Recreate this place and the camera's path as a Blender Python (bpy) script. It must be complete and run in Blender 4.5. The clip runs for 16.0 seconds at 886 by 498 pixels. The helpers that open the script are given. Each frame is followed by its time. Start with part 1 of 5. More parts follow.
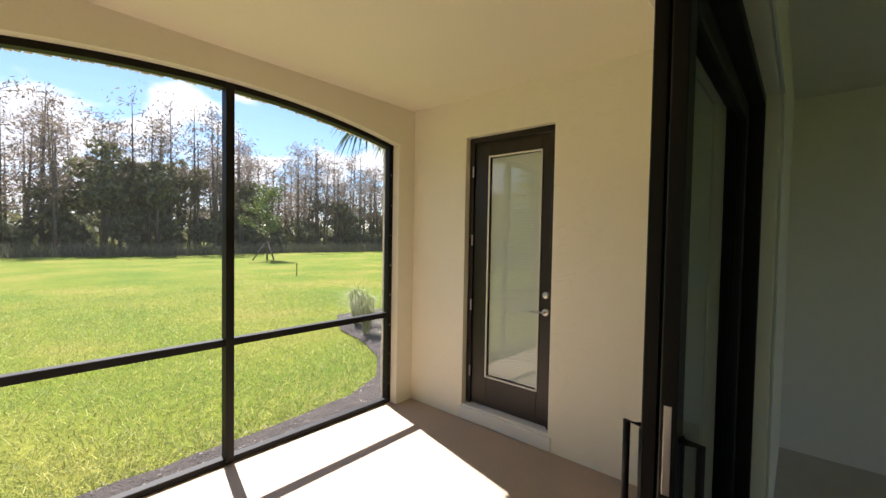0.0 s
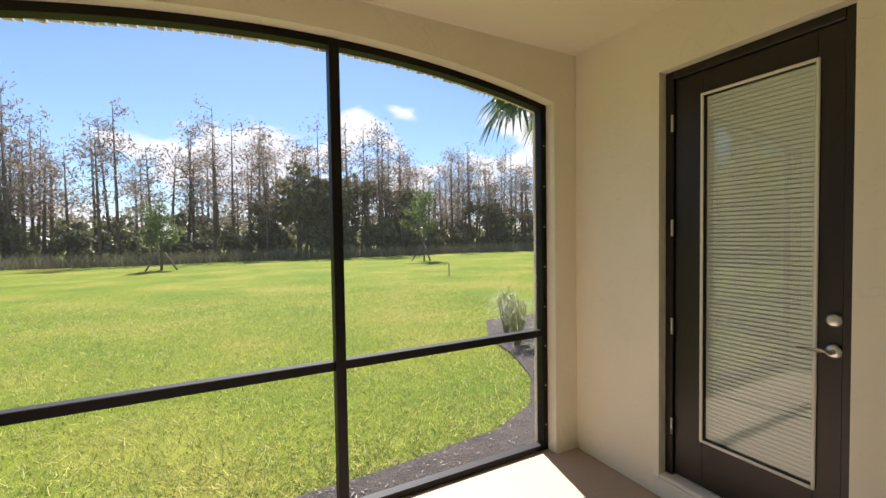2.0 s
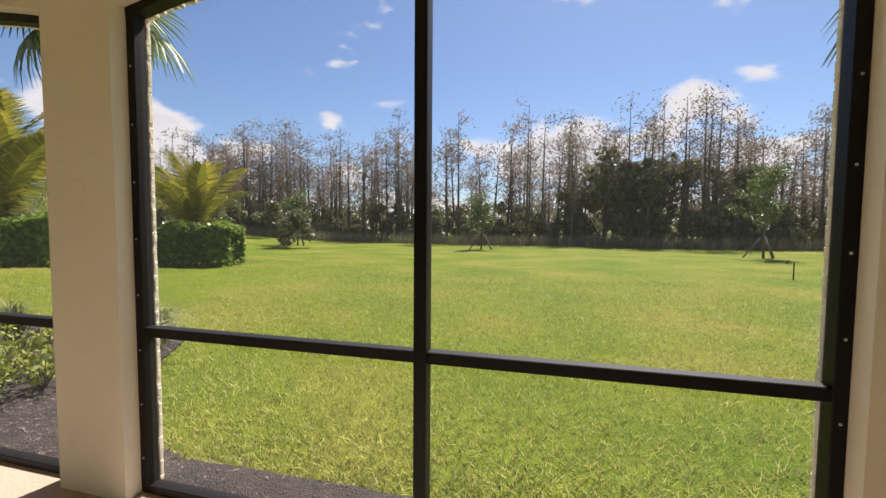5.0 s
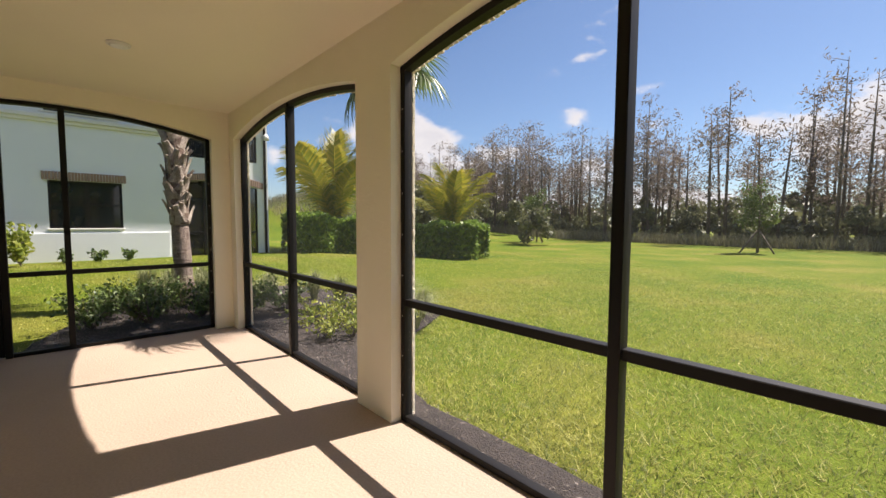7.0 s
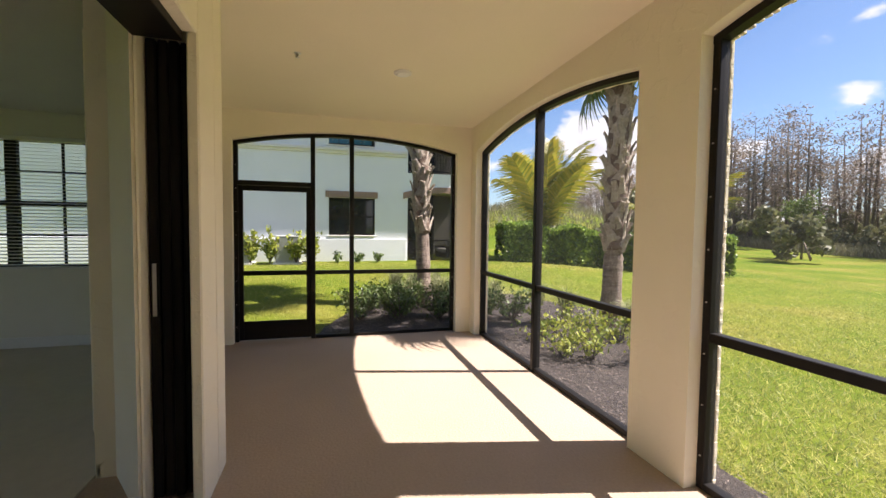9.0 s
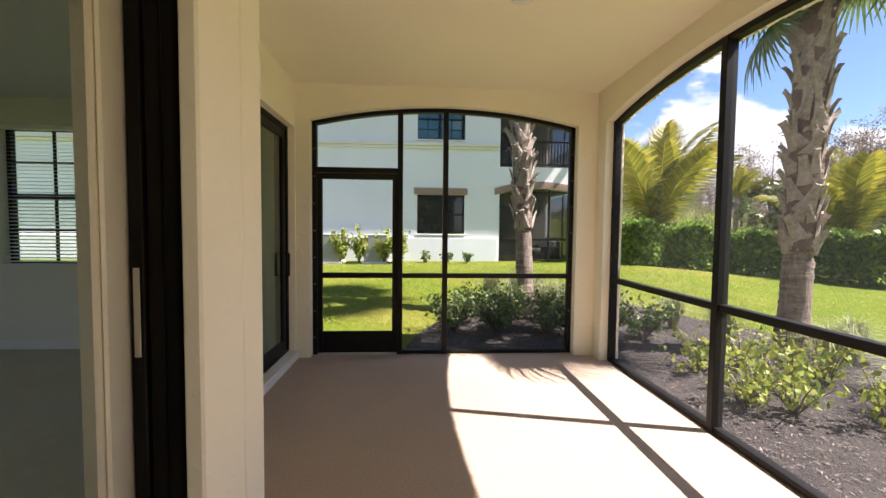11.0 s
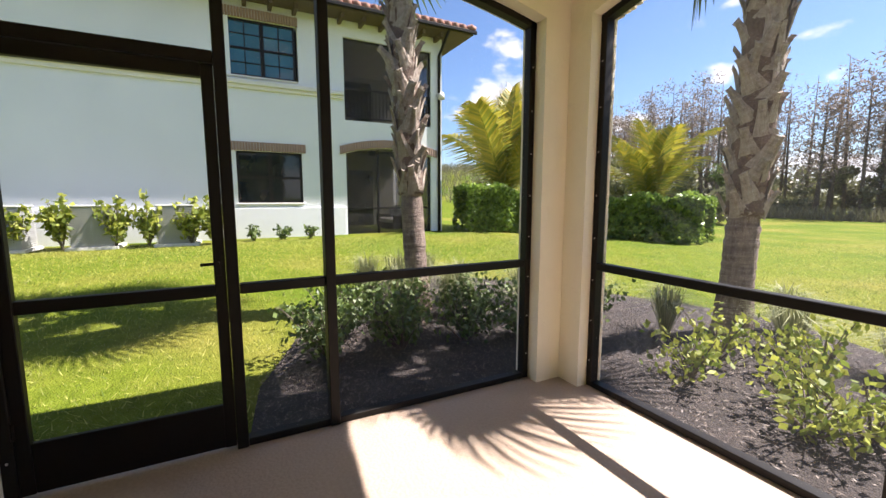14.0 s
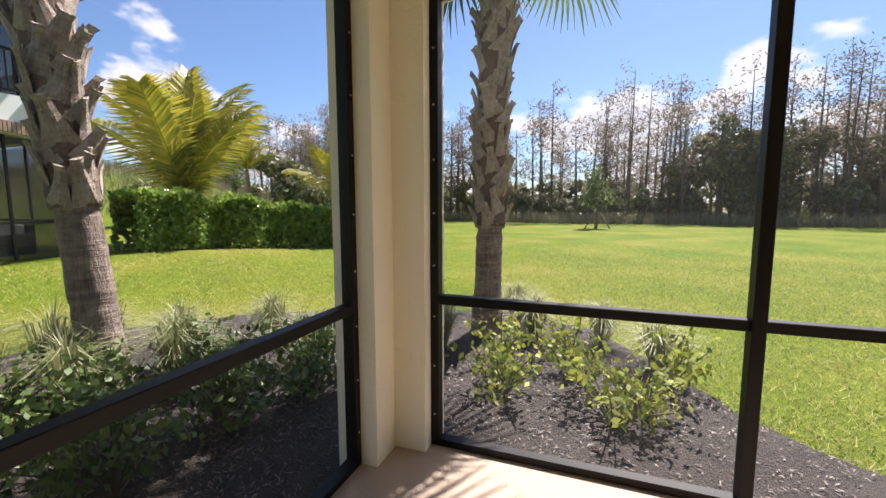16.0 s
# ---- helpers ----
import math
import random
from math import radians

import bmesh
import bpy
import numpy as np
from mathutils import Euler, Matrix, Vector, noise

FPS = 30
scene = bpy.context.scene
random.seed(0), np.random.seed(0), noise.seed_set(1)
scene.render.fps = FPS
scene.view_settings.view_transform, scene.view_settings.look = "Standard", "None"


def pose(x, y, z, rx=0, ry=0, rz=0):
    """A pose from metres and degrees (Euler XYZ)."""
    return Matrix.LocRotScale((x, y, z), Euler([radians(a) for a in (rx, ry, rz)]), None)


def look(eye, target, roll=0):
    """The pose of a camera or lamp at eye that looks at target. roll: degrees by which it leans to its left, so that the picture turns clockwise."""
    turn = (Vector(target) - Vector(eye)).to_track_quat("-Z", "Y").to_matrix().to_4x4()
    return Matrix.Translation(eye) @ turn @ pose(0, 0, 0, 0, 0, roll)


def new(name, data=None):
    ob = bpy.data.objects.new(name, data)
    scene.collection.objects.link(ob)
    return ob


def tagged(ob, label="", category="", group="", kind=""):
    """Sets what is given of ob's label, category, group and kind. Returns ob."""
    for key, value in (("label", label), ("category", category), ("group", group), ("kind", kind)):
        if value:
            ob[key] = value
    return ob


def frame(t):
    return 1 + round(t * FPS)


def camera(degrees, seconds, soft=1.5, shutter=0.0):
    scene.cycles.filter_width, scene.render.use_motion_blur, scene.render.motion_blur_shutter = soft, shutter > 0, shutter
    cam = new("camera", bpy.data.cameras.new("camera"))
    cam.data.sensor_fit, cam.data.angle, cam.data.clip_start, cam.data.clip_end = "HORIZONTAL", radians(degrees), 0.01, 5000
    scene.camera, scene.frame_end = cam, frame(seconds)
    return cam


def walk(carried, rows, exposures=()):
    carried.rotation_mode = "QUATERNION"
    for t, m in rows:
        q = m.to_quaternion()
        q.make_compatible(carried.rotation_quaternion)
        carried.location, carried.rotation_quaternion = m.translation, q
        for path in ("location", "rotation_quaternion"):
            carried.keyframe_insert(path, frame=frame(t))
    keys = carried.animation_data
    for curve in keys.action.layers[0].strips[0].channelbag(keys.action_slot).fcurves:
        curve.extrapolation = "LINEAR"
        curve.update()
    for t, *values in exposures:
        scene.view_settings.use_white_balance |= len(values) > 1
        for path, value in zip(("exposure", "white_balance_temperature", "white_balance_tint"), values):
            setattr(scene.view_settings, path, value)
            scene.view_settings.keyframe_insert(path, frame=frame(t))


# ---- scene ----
cam = camera(94.5, 16.0)
PATH = [
    (0, (0.014, -0.001, 1.701), (1.517, 1.317, 1.639), 1.0),
    (0.5, (0.164, 0.13, 1.729), (1.558, 1.563, 1.693), 0.7),
    (1, (0.341, 0.299, 1.718), (1.602, 1.851, 1.689), 0.1),
    (1.5, (0.536, 0.477, 1.706), (1.643, 2.142, 1.67), -0.6),
    (2, (0.665, 0.748, 1.644), (1.593, 2.519, 1.58), -0.9),
    (2.5, (0.836, 0.958, 1.604), (1.56, 2.82, 1.517), -0.8),
    (3, (1.045, 1.129, 1.548), (1.628, 3.04, 1.469), -0.1),
    (5.5, (1.831, 1.42, 1.481), (1.053, 3.258, 1.347), 0.2),
    (6, (1.865, 1.351, 1.498), (0.847, 3.067, 1.357), 0.1),
    (6.5, (1.985, 1.318, 1.492), (0.733, 2.871, 1.361), 0.1),
    (7, (2.035, 1.299, 1.49), (0.571, 2.656, 1.361), 0.3),
    (7.5, (2.013, 1.237, 1.503), (0.38, 2.385, 1.378), 0.4),
    (8, (1.917, 1.149, 1.504), (0.156, 2.092, 1.388), 0.6),
    (8.5, (1.717, 1.069, 1.516), (-0.141, 1.801, 1.407), 0.7),
    (9, (1.481, 1.034, 1.493), (-0.444, 1.568, 1.401), 0.7),
    (9.5, (1.23, 1.099, 1.479), (-0.741, 1.435, 1.414), 0.5),
    (10, (0.95, 1.103, 1.464), (-1.043, 1.264, 1.414), 0.4),
    (12.5, (-0.719, 0.84, 1.366), (-2.698, 1.046, 1.171), 1.2),
    (13, (-1.094, 0.839, 1.35), (-3.046, 1.222, 1.143), 0.8),
    (13.5, (-1.472, 0.804, 1.37), (-3.359, 1.425, 1.141), 0.4),
    (14, (-1.896, 0.836, 1.381), (-3.662, 1.742, 1.136), -0.0),
    (14.5, (-2.297, 0.855, 1.379), (-3.867, 2.073, 1.15), -0.4),
    (15, (-2.659, 0.813, 1.422), (-3.942, 2.329, 1.195), -0.7),
    (15.5, (-2.902, 0.892, 1.419), (-3.912, 2.606, 1.218), -0.5),
    (16, (-3.12, 0.94, 1.45), (-3.81, 2.804, 1.234), -0.1),
]
walk(cam, [(t, look(eye, target, roll)) for t, eye, target, roll in PATH],
     exposures=[(0, 2.65, 6500, 14), (1.5, 2.5, 6500, 14), (3, 2.25, 6700, 15), (5.5, 2.0, 6900, 16), (7, 2.05, 6900, 16), (9, 2.45, 6800, 18), (12.5, 2.7, 6550, 18), (14.5, 2.55, 6600, 18), (16, 2.35, 6600, 17)])

SUN_DIR = Vector((0.145, 0.63, 0.90)).normalized()
SUN_EL = math.asin(SUN_DIR.z)
SUN_AZ = math.atan2(SUN_DIR.x, SUN_DIR.y)


# ---------- node helpers ----------
def nodes_of(tree):
    def add(kind, **values):
        n = tree.nodes.new(kind)
        for key, v in values.items():
            n.inputs[key.replace("_", " ")].default_value = v
        return n
    return add


def material(name):
    m = bpy.data.materials.new(name)
    m.use_nodes = True
    t = m.node_tree
    return m, t, nodes_of(t), t.nodes["Principled BSDF"], t.links.new


def ramp(add, link, fac, stops):
    r = add("ShaderNodeValToRGB")
    els = r.color_ramp.elements
    while len(els) < len(stops):
        els.new(0.5)
    for e, (p, c) in zip(els, stops):
        e.position, e.color = p, (*c, 1)
    link(fac, r.inputs["Fac"])
    return r.outputs["Color"]


# ---------- sky and sun ----------
def build_world():
    w = bpy.data.worlds.new("sky")
    scene.world = w
    w.use_nodes = True
    t = w.node_tree
    add, link = nodes_of(t), t.links.new
    bg = t.nodes["Background"]
    sky = add("ShaderNodeTexSky")
    sky.sky_type, sky.sun_disc = "NISHITA", False
    sky.sun_elevation, sky.sun_rotation = SUN_EL, SUN_AZ
    sky.air_density, sky.dust_density, sky.ozone_density = 1.0, 0.4, 3.5
    # heaped white clouds, flat-bottomed, more of them near the horizon
    co = add("ShaderNodeTexCoord")
    sep = add("ShaderNodeSeparateXYZ")
    link(co.outputs["Generated"], sep.inputs[0])
    mp = add("ShaderNodeMapping")
    mp.inputs["Location"].default_value = (2.3, 0.4, 0.2)
    mp.inputs["Scale"].default_value = (1.0, 1.0, 2.1)
    link(co.outputs["Generated"], mp.inputs["Vector"])
    big = add("ShaderNodeTexNoise", Scale=4.2, Detail=11.0, Roughness=0.54, Distortion=0.1)
    link(mp.outputs[0], big.inputs["Vector"])
    low = add("ShaderNodeMapRange")
    for k, v in zip(("From Min", "From Max", "To Min", "To Max"), (0.10, 0.42, 0.085, -0.02)):
        low.inputs[k].default_value = v
    link(sep.outputs["Z"], low.inputs["Value"])
    total = add("ShaderNodeMath"); total.operation = "ADD"
    link(big.outputs["Fac"], total.inputs[0]); link(low.outputs[0], total.inputs[1])
    mask = add("ShaderNodeMapRange"); mask.interpolation_type = "SMOOTHSTEP"
    for k, v in zip(("From Min", "From Max"), (0.535, 0.63)):
        mask.inputs[k].default_value = v
    link(total.outputs[0], mask.inputs["Value"])
    shade = ramp(add, link, total.outputs[0], [(0.56, (4.5, 4.55, 4.65)), (0.72, (3.2, 3.35, 3.7))])
    mix = add("ShaderNodeMix"); mix.data_type = "RGBA"
    clear = add("ShaderNodeMix"); clear.data_type = "RGBA"; clear.blend_type = "MULTIPLY"; clear.inputs[0].default_value = 1.0
    clear.inputs[7].default_value = (0.50, 0.56, 0.62, 1)
    link(sky.outputs[0], clear.inputs[6])
    link(mask.outputs[0], mix.inputs[0]); link(clear.outputs[2], mix.inputs[6]); link(shade, mix.inputs[7])
    link(mix.outputs[2], bg.inputs["Color"])
    bg.inputs["Strength"].default_value = 0.052
    sun = bpy.data.lights.new("sun", "SUN")
    sun.energy, sun.angle, sun.color = 2.55, radians(0.53), (1.0, 0.96, 0.91)
    ob = new("sun", sun)
    ob.matrix_world = look(SUN_DIR * 60, (0, 0, 0))


build_world()


# ---------- materials ----------
def plain(name, base, rough=0.6, metal=0.0, grain=40.0, vary=0.12, bump=0.15, detail=5.0, stain=1.3, depth=0.004):
    """A surface with variation at two scales and fine relief."""
    m, t, add, b, link = material(name)
    co = add("ShaderNodeTexCoord")
    n1 = add("ShaderNodeTexNoise", Scale=stain, Detail=4.0)
    n2 = add("ShaderNodeTexNoise", Scale=grain, Detail=detail)
    link(co.outputs["Object"], n1.inputs["Vector"]); link(co.outputs["Object"], n2.inputs["Vector"])
    mx = add("ShaderNodeMath"); mx.operation = "ADD"
    link(n1.outputs["Fac"], mx.inputs[0]); link(n2.outputs["Fac"], mx.inputs[1])
    half = add("ShaderNodeMath"); half.operation = "MULTIPLY"; half.inputs[1].default_value = 0.5
    link(mx.outputs[0], half.inputs[0])
    c = Vector(base)
    link(ramp(add, link, half.outputs[0], [(0.3, c * (1 - vary)), (0.7, [min(1, v * (1 + vary)) for v in c])]), b.inputs["Base Color"])
    b.inputs["Roughness"].default_value = rough
    b.inputs["Metallic"].default_value = metal
    bp = add("ShaderNodeBump", Strength=bump, Distance=depth)
    link(n2.outputs["Fac"], bp.inputs["Height"]); link(bp.outputs[0], b.inputs["Normal"])
    return m


def stucco(name, base, amount=0.5):
    """Painted skip-trowel stucco: flat patches with raised ridges."""
    m, t, add, b, link = material(name)
    co = add("ShaderNodeTexCoord")
    n1 = add("ShaderNodeTexNoise", Scale=7.0, Detail=6.0, Roughness=0.6, Distortion=0.6)
    n2 = add("ShaderNodeTexNoise", Scale=90.0, Detail=4.0)
    n3 = add("ShaderNodeTexNoise", Scale=0.9, Detail=3.0)
    for n in (n1, n2, n3):
        link(co.outputs["Object"], n.inputs["Vector"])
    ridge = add("ShaderNodeMapRange"); ridge.interpolation_type = "SMOOTHSTEP"
    for k, v in zip(("From Min", "From Max"), (0.52, 0.60)):
        ridge.inputs[k].default_value = v
    link(n1.outputs["Fac"], ridge.inputs["Value"])
    mul = add("ShaderNodeMath"); mul.operation = "MULTIPLY_ADD"; mul.inputs[1].default_value = 0.35
    link(n2.outputs["Fac"], mul.inputs[0]); link(ridge.outputs[0], mul.inputs[2])
    bp = add("ShaderNodeBump", Strength=amount, Distance=0.004)
    link(mul.outputs[0], bp.inputs["Height"]); link(bp.outputs[0], b.inputs["Normal"])
    c = Vector(base)
    link(ramp(add, link, n3.outputs["Fac"], [(0.3, c * 0.96), (0.7, c * 1.03)]), b.inputs["Base Color"])
    b.inputs["Roughness"].default_value = 0.75
    return m


def leafy(name, dark, light, rough=0.45, through_light=0.35, scale=2.0):
    m, t, add, b, link = material(name)
    geo = add("ShaderNodeNewGeometry")
    col = ramp(add, link, geo.outputs["Random Per Island"], [(0.0, dark), (1.0, light)])
    link(col, b.inputs["Base Color"])
    b.inputs["Roughness"].default_value = rough
    tr = add("ShaderNodeBsdfTranslucent")
    link(col, tr.inputs["Color"])
    mix = add("ShaderNodeMixShader"); mix.inputs[0].default_value = through_light
    link(b.outputs[0], mix.inputs[1]); link(tr.outputs[0], mix.inputs[2])
    link(mix.outputs[0], t.nodes["Material Output"].inputs["Surface"])
    return m


def glass(name, tint, mirror):
    """Flat pane glass: tinted clear transmission under a mirror gloss that grows towards grazing angles."""
    m, t, add, b, link = material(name)
    lw = add("ShaderNodeLayerWeight", Blend=0.5)
    p = add("ShaderNodeMath"); p.operation = "POWER"; p.inputs[1].default_value = 5.0
    link(lw.outputs["Facing"], p.inputs[0])
    f = add("ShaderNodeMath"); f.operation = "MULTIPLY_ADD"
    f.inputs[1].default_value, f.inputs[2].default_value = 1 - mirror, mirror
    link(p.outputs[0], f.inputs[0])
    tr = add("ShaderNodeBsdfTransparent"); tr.inputs["Color"].default_value = (*tint, 1)
    gl = add("ShaderNodeBsdfGlossy", Roughness=0.0)
    mix = add("ShaderNodeMixShader")
    link(f.outputs[0], mix.inputs[0]); link(tr.outputs[0], mix.inputs[1]); link(gl.outputs[0], mix.inputs[2])
    link(mix.outputs[0], t.nodes["Material Output"].inputs["Surface"])
    return m


def screen_cloth(name, cover, tone):
    m, t, add, b, link = material(name)
    b.inputs["Base Color"].default_value = (*tone, 1)
    b.inputs["Roughness"].default_value = 0.6
    # the fine round threads scatter as much light forward as back
    fw = add("ShaderNodeBsdfTranslucent")
    fw.inputs["Color"].default_value = (*tone, 1)
    thread = add("ShaderNodeMixShader"); thread.inputs[0].default_value = 0.5
    link(b.outputs[0], thread.inputs[1]); link(fw.outputs[0], thread.inputs[2])
    tr = add("ShaderNodeBsdfTransparent")
    mix = add("ShaderNodeMixShader"); mix.inputs[0].default_value = cover
    link(tr.outputs[0], mix.inputs[1]); link(thread.outputs[0], mix.inputs[2])
    link(mix.outputs[0], t.nodes["Material Output"].inputs["Surface"])
    return m


def lawn_material():
    m, t, add, b, link = material("lawn")
    co = add("ShaderNodeTexCoord")
    n1 = add("ShaderNodeTexNoise", Scale=0.35, Detail=5.0)
    n2 = add("ShaderNodeTexNoise", Scale=6.0, Detail=8.0, Roughness=0.7)
    n3 = add("ShaderNodeTexNoise", Scale=60.0, Detail=3.0)
    for n in (n1, n2, n3):
        link(co.outputs["Object"], n.inputs["Vector"])
    c1 = ramp(add, link, n1.outputs["Fac"], [(0.33, (0.085, 0.135, 0.012)), (0.50, (0.125, 0.160, 0.016)), (0.66, (0.185, 0.180, 0.035))])
    c2 = ramp(add, link, n2.outputs["Fac"], [(0.32, (0.66, 0.72, 0.6)), (0.68, (1.22, 1.18, 1.2))])
    mx = add("ShaderNodeMix"); mx.data_type = "RGBA"; mx.blend_type = "MULTIPLY"; mx.inputs[0].default_value = 1.0
    link(c1, mx.inputs[6]); link(c2, mx.inputs[7]); link(mx.outputs[2], b.inputs["Base Color"])
    b.inputs["Roughness"].default_value = 0.8
    b.inputs["Specular IOR Level"].default_value = 0.05
    bp = add("ShaderNodeBump", Strength=0.8, Distance=0.03)
    link(n3.outputs["Fac"], bp.inputs["Height"]); link(bp.outputs[0], b.inputs["Normal"])
    return m


def ringed_bark(name, dark, light):
    """Palm bark: uneven leaf-scar rings, upright cracks and grey weathering."""
    m, t, add, b, link = material(name)
    co = add("ShaderNodeTexCoord")
    def noise_at(scale, detail, stretch):
        mp = add("ShaderNodeMapping"); mp.inputs["Scale"].default_value = stretch
        link(co.outputs["Object"], mp.inputs["Vector"])
        n = add("ShaderNodeTexNoise", Scale=scale, Detail=detail, Roughness=0.65, Distortion=0.4)
        link(mp.outputs[0], n.inputs["Vector"])
        return n.outputs["Fac"]
    rings, cracks, blotch = noise_at(1.0, 5.0, (4, 4, 34)), noise_at(1.0, 4.0, (45, 45, 7)), noise_at(5.0, 4.0, (1, 1, 0.6))
    total = add("ShaderNodeMath"); total.operation = "ADD"
    link(rings, total.inputs[0]); link(cracks, total.inputs[1])
    shade = add("ShaderNodeMath"); shade.operation = "ADD"
    link(total.outputs[0], shade.inputs[0]); link(blotch, shade.inputs[1])
    third = add("ShaderNodeMath"); third.operation = "MULTIPLY"; third.inputs[1].default_value = 1 / 3
    link(shade.outputs[0], third.inputs[0])
    link(ramp(add, link, third.outputs[0], [(0.38, dark), (0.62, light)]), b.inputs["Base Color"])
    b.inputs["Roughness"].default_value = 0.9
    bp = add("ShaderNodeBump", Strength=1.0, Distance=0.025)
    link(total.outputs[0], bp.inputs["Height"]); link(bp.outputs[0], b.inputs["Normal"])
    return m


CREAM = stucco("cream_stucco", (0.89, 0.825, 0.665), 0.45)
CEIL = plain("cream_ceiling_paint", (0.87, 0.80, 0.63), 0.8, grain=120, vary=0.03, bump=0.12)
TRIM = plain("pale_trim_paint", (0.80, 0.77, 0.69), 0.6, grain=60, vary=0.04, bump=0.2)
SLAB = plain("tan_textured_concrete", (0.41, 0.312, 0.235), 0.72, grain=55, vary=0.13, bump=0.7, stain=0.8, depth=0.006)
BRONZE = plain("dark_bronze_aluminium", (0.0065, 0.0052, 0.0047), 0.5, 0.0, grain=150, vary=0.2, bump=0.05)
BRONZE.node_tree.nodes["Principled BSDF"].inputs["Specular IOR Level"].default_value = 0.25
DOORPAINT = plain("dark_brown_door_paint", (0.014, 0.009, 0.007), 0.38, grain=90, vary=0.15, bump=0.06)
NICKEL = plain("satin_nickel", (0.62, 0.60, 0.57), 0.28, 1.0, grain=200, vary=0.05, bump=0.03)
ALU = plain("bare_aluminium", (0.6, 0.6, 0.6), 0.4, 1.0, grain=120, vary=0.08, bump=0.05)
GLASS = glass("clear_glass", (0.985, 0.995, 0.99), 0.04)
DOORGLASS = glass("coated_door_glass", (0.96, 0.99, 0.965), 0.065)
TINTED = glass("green_tinted_glass", (0.60, 0.73, 0.67), 0.10)
DARKGLASS = plain("dark_window_glass", (0.010, 0.016, 0.018), 0.04, grain=2, vary=0.2, bump=0.0)
# The blue base colour paints in what the upper window reflects.
BLUE_REFLECTION = plain("window_glass_painted_reflection", (0.03, 0.12, 0.17), 0.02, 0.0, grain=2, vary=0.2, bump=0.01)
SCREEN = screen_cloth("screen_mesh", 0.042, (0.34, 0.34, 0.34))
DENSE = screen_cloth("dark_screen_mesh", 0.42, (0.06, 0.055, 0.05))
BLIND = plain("white_blind_slat", (0.85, 0.85, 0.82), 0.5, grain=30, vary=0.04, bump=0.05)
INWALL = plain("interior_wall_paint", (0.78, 0.75, 0.66), 0.8, grain=140, vary=0.03, bump=0.12)
INFLOOR = plain("interior_screed", (0.56, 0.50, 0.42), 0.55, grain=12, vary=0.08, bump=0.05)
WHITE = plain("white_plastic", (0.78, 0.77, 0.74), 0.5, grain=50, vary=0.04, bump=0.03)
HOUSEWALL = stucco("white_house_stucco", (0.76, 0.78, 0.78), 0.35)
HOUSEBAND = plain("pale_stone_band", (0.72, 0.70, 0.64), 0.8, grain=20, vary=0.06, bump=0.2)
BRICK = plain("red_brown_brick", (0.33, 0.22, 0.17), 0.85, grain=35, vary=0.3, bump=0.4, stain=5)
ROOFTILE = plain("terracotta_roof_tile", (0.30, 0.15, 0.11), 0.8, grain=9, vary=0.35, bump=0.4, stain=3)
EAVEWOOD = plain("brown_eave_board", (0.10, 0.07, 0.045), 0.7, grain=20, vary=0.2, bump=0.2)
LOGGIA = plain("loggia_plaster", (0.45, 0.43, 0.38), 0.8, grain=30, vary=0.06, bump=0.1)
GREYMETAL = plain("grey_painted_metal", (0.36, 0.37, 0.36), 0.5, grain=30, vary=0.1, bump=0.1)
MULCH = plain("dark_bark_mulch", (0.040, 0.031, 0.027), 0.9, grain=70, vary=0.6, bump=1.0, stain=6, depth=0.03)
CHIP = plain("bark_chip", (0.15, 0.12, 0.10), 0.6, grain=30, vary=0.7, bump=0.5, stain=9)
BARK = ringed_bark("palm_trunk_bark", (0.085, 0.052, 0.040), (0.36, 0.285, 0.235))
BOOT = ringed_bark("palm_leaf_base", (0.19, 0.13, 0.095), (0.52, 0.45, 0.38))
FIBRE = plain("dark_palm_fibre", (0.15, 0.10, 0.074), 0.95, grain=45, vary=0.5, bump=1.0, stain=9, depth=0.02)
WOOD = plain("grey_tree_bark", (0.125, 0.10, 0.082), 0.9, grain=8, vary=0.35, bump=0.8, stain=1, depth=0.02)
STAKE = plain("weathered_stake_wood", (0.16, 0.12, 0.09), 0.85, grain=12, vary=0.25, bump=0.3)
LAWN = lawn_material()
BLADE = leafy("grass_blade", (0.06, 0.115, 0.010), (0.60, 0.57, 0.16), 0.65, 0.4)
FAN = leafy("fan_palm_leaf", (0.07, 0.12, 0.03), (0.15, 0.20, 0.06), 0.4, 0.35)
FEATHER = leafy("feather_palm_leaf", (0.12, 0.17, 0.02), (0.42, 0.34, 0.04), 0.4, 0.4)
HEDGELEAF = leafy("hedge_leaf", (0.075, 0.145, 0.02), (0.29, 0.40, 0.07), 0.3, 0.4)
DARKLEAF = leafy("dark_shrub_leaf", (0.05, 0.09, 0.022), (0.15, 0.21, 0.05), 0.5, 0.25)
LIMELEAF = leafy("lime_shrub_leaf", (0.10, 0.16, 0.02), (0.44, 0.46, 0.08), 0.6, 0.4)
TUFT = leafy("grey_green_grass", (0.18, 0.21, 0.09), (0.38, 0.38, 0.20), 0.5, 0.3)
WOODLEAF = leafy("woodland_leaf", (0.085, 0.095, 0.05), (0.23, 0.23, 0.11), 0.6, 0.25)
DRYLEAF = leafy("bare_cypress_twig", (0.15, 0.115, 0.09), (0.33, 0.265, 0.21), 0.8, 0.3)
YOUNGLEAF = leafy("young_tree_leaf", (0.06, 0.10, 0.025), (0.15, 0.19, 0.05), 0.5, 0.35)
RUSH = leafy("dry_reed", (0.13, 0.13, 0.07), (0.27, 0.25, 0.15), 0.8, 0.25)


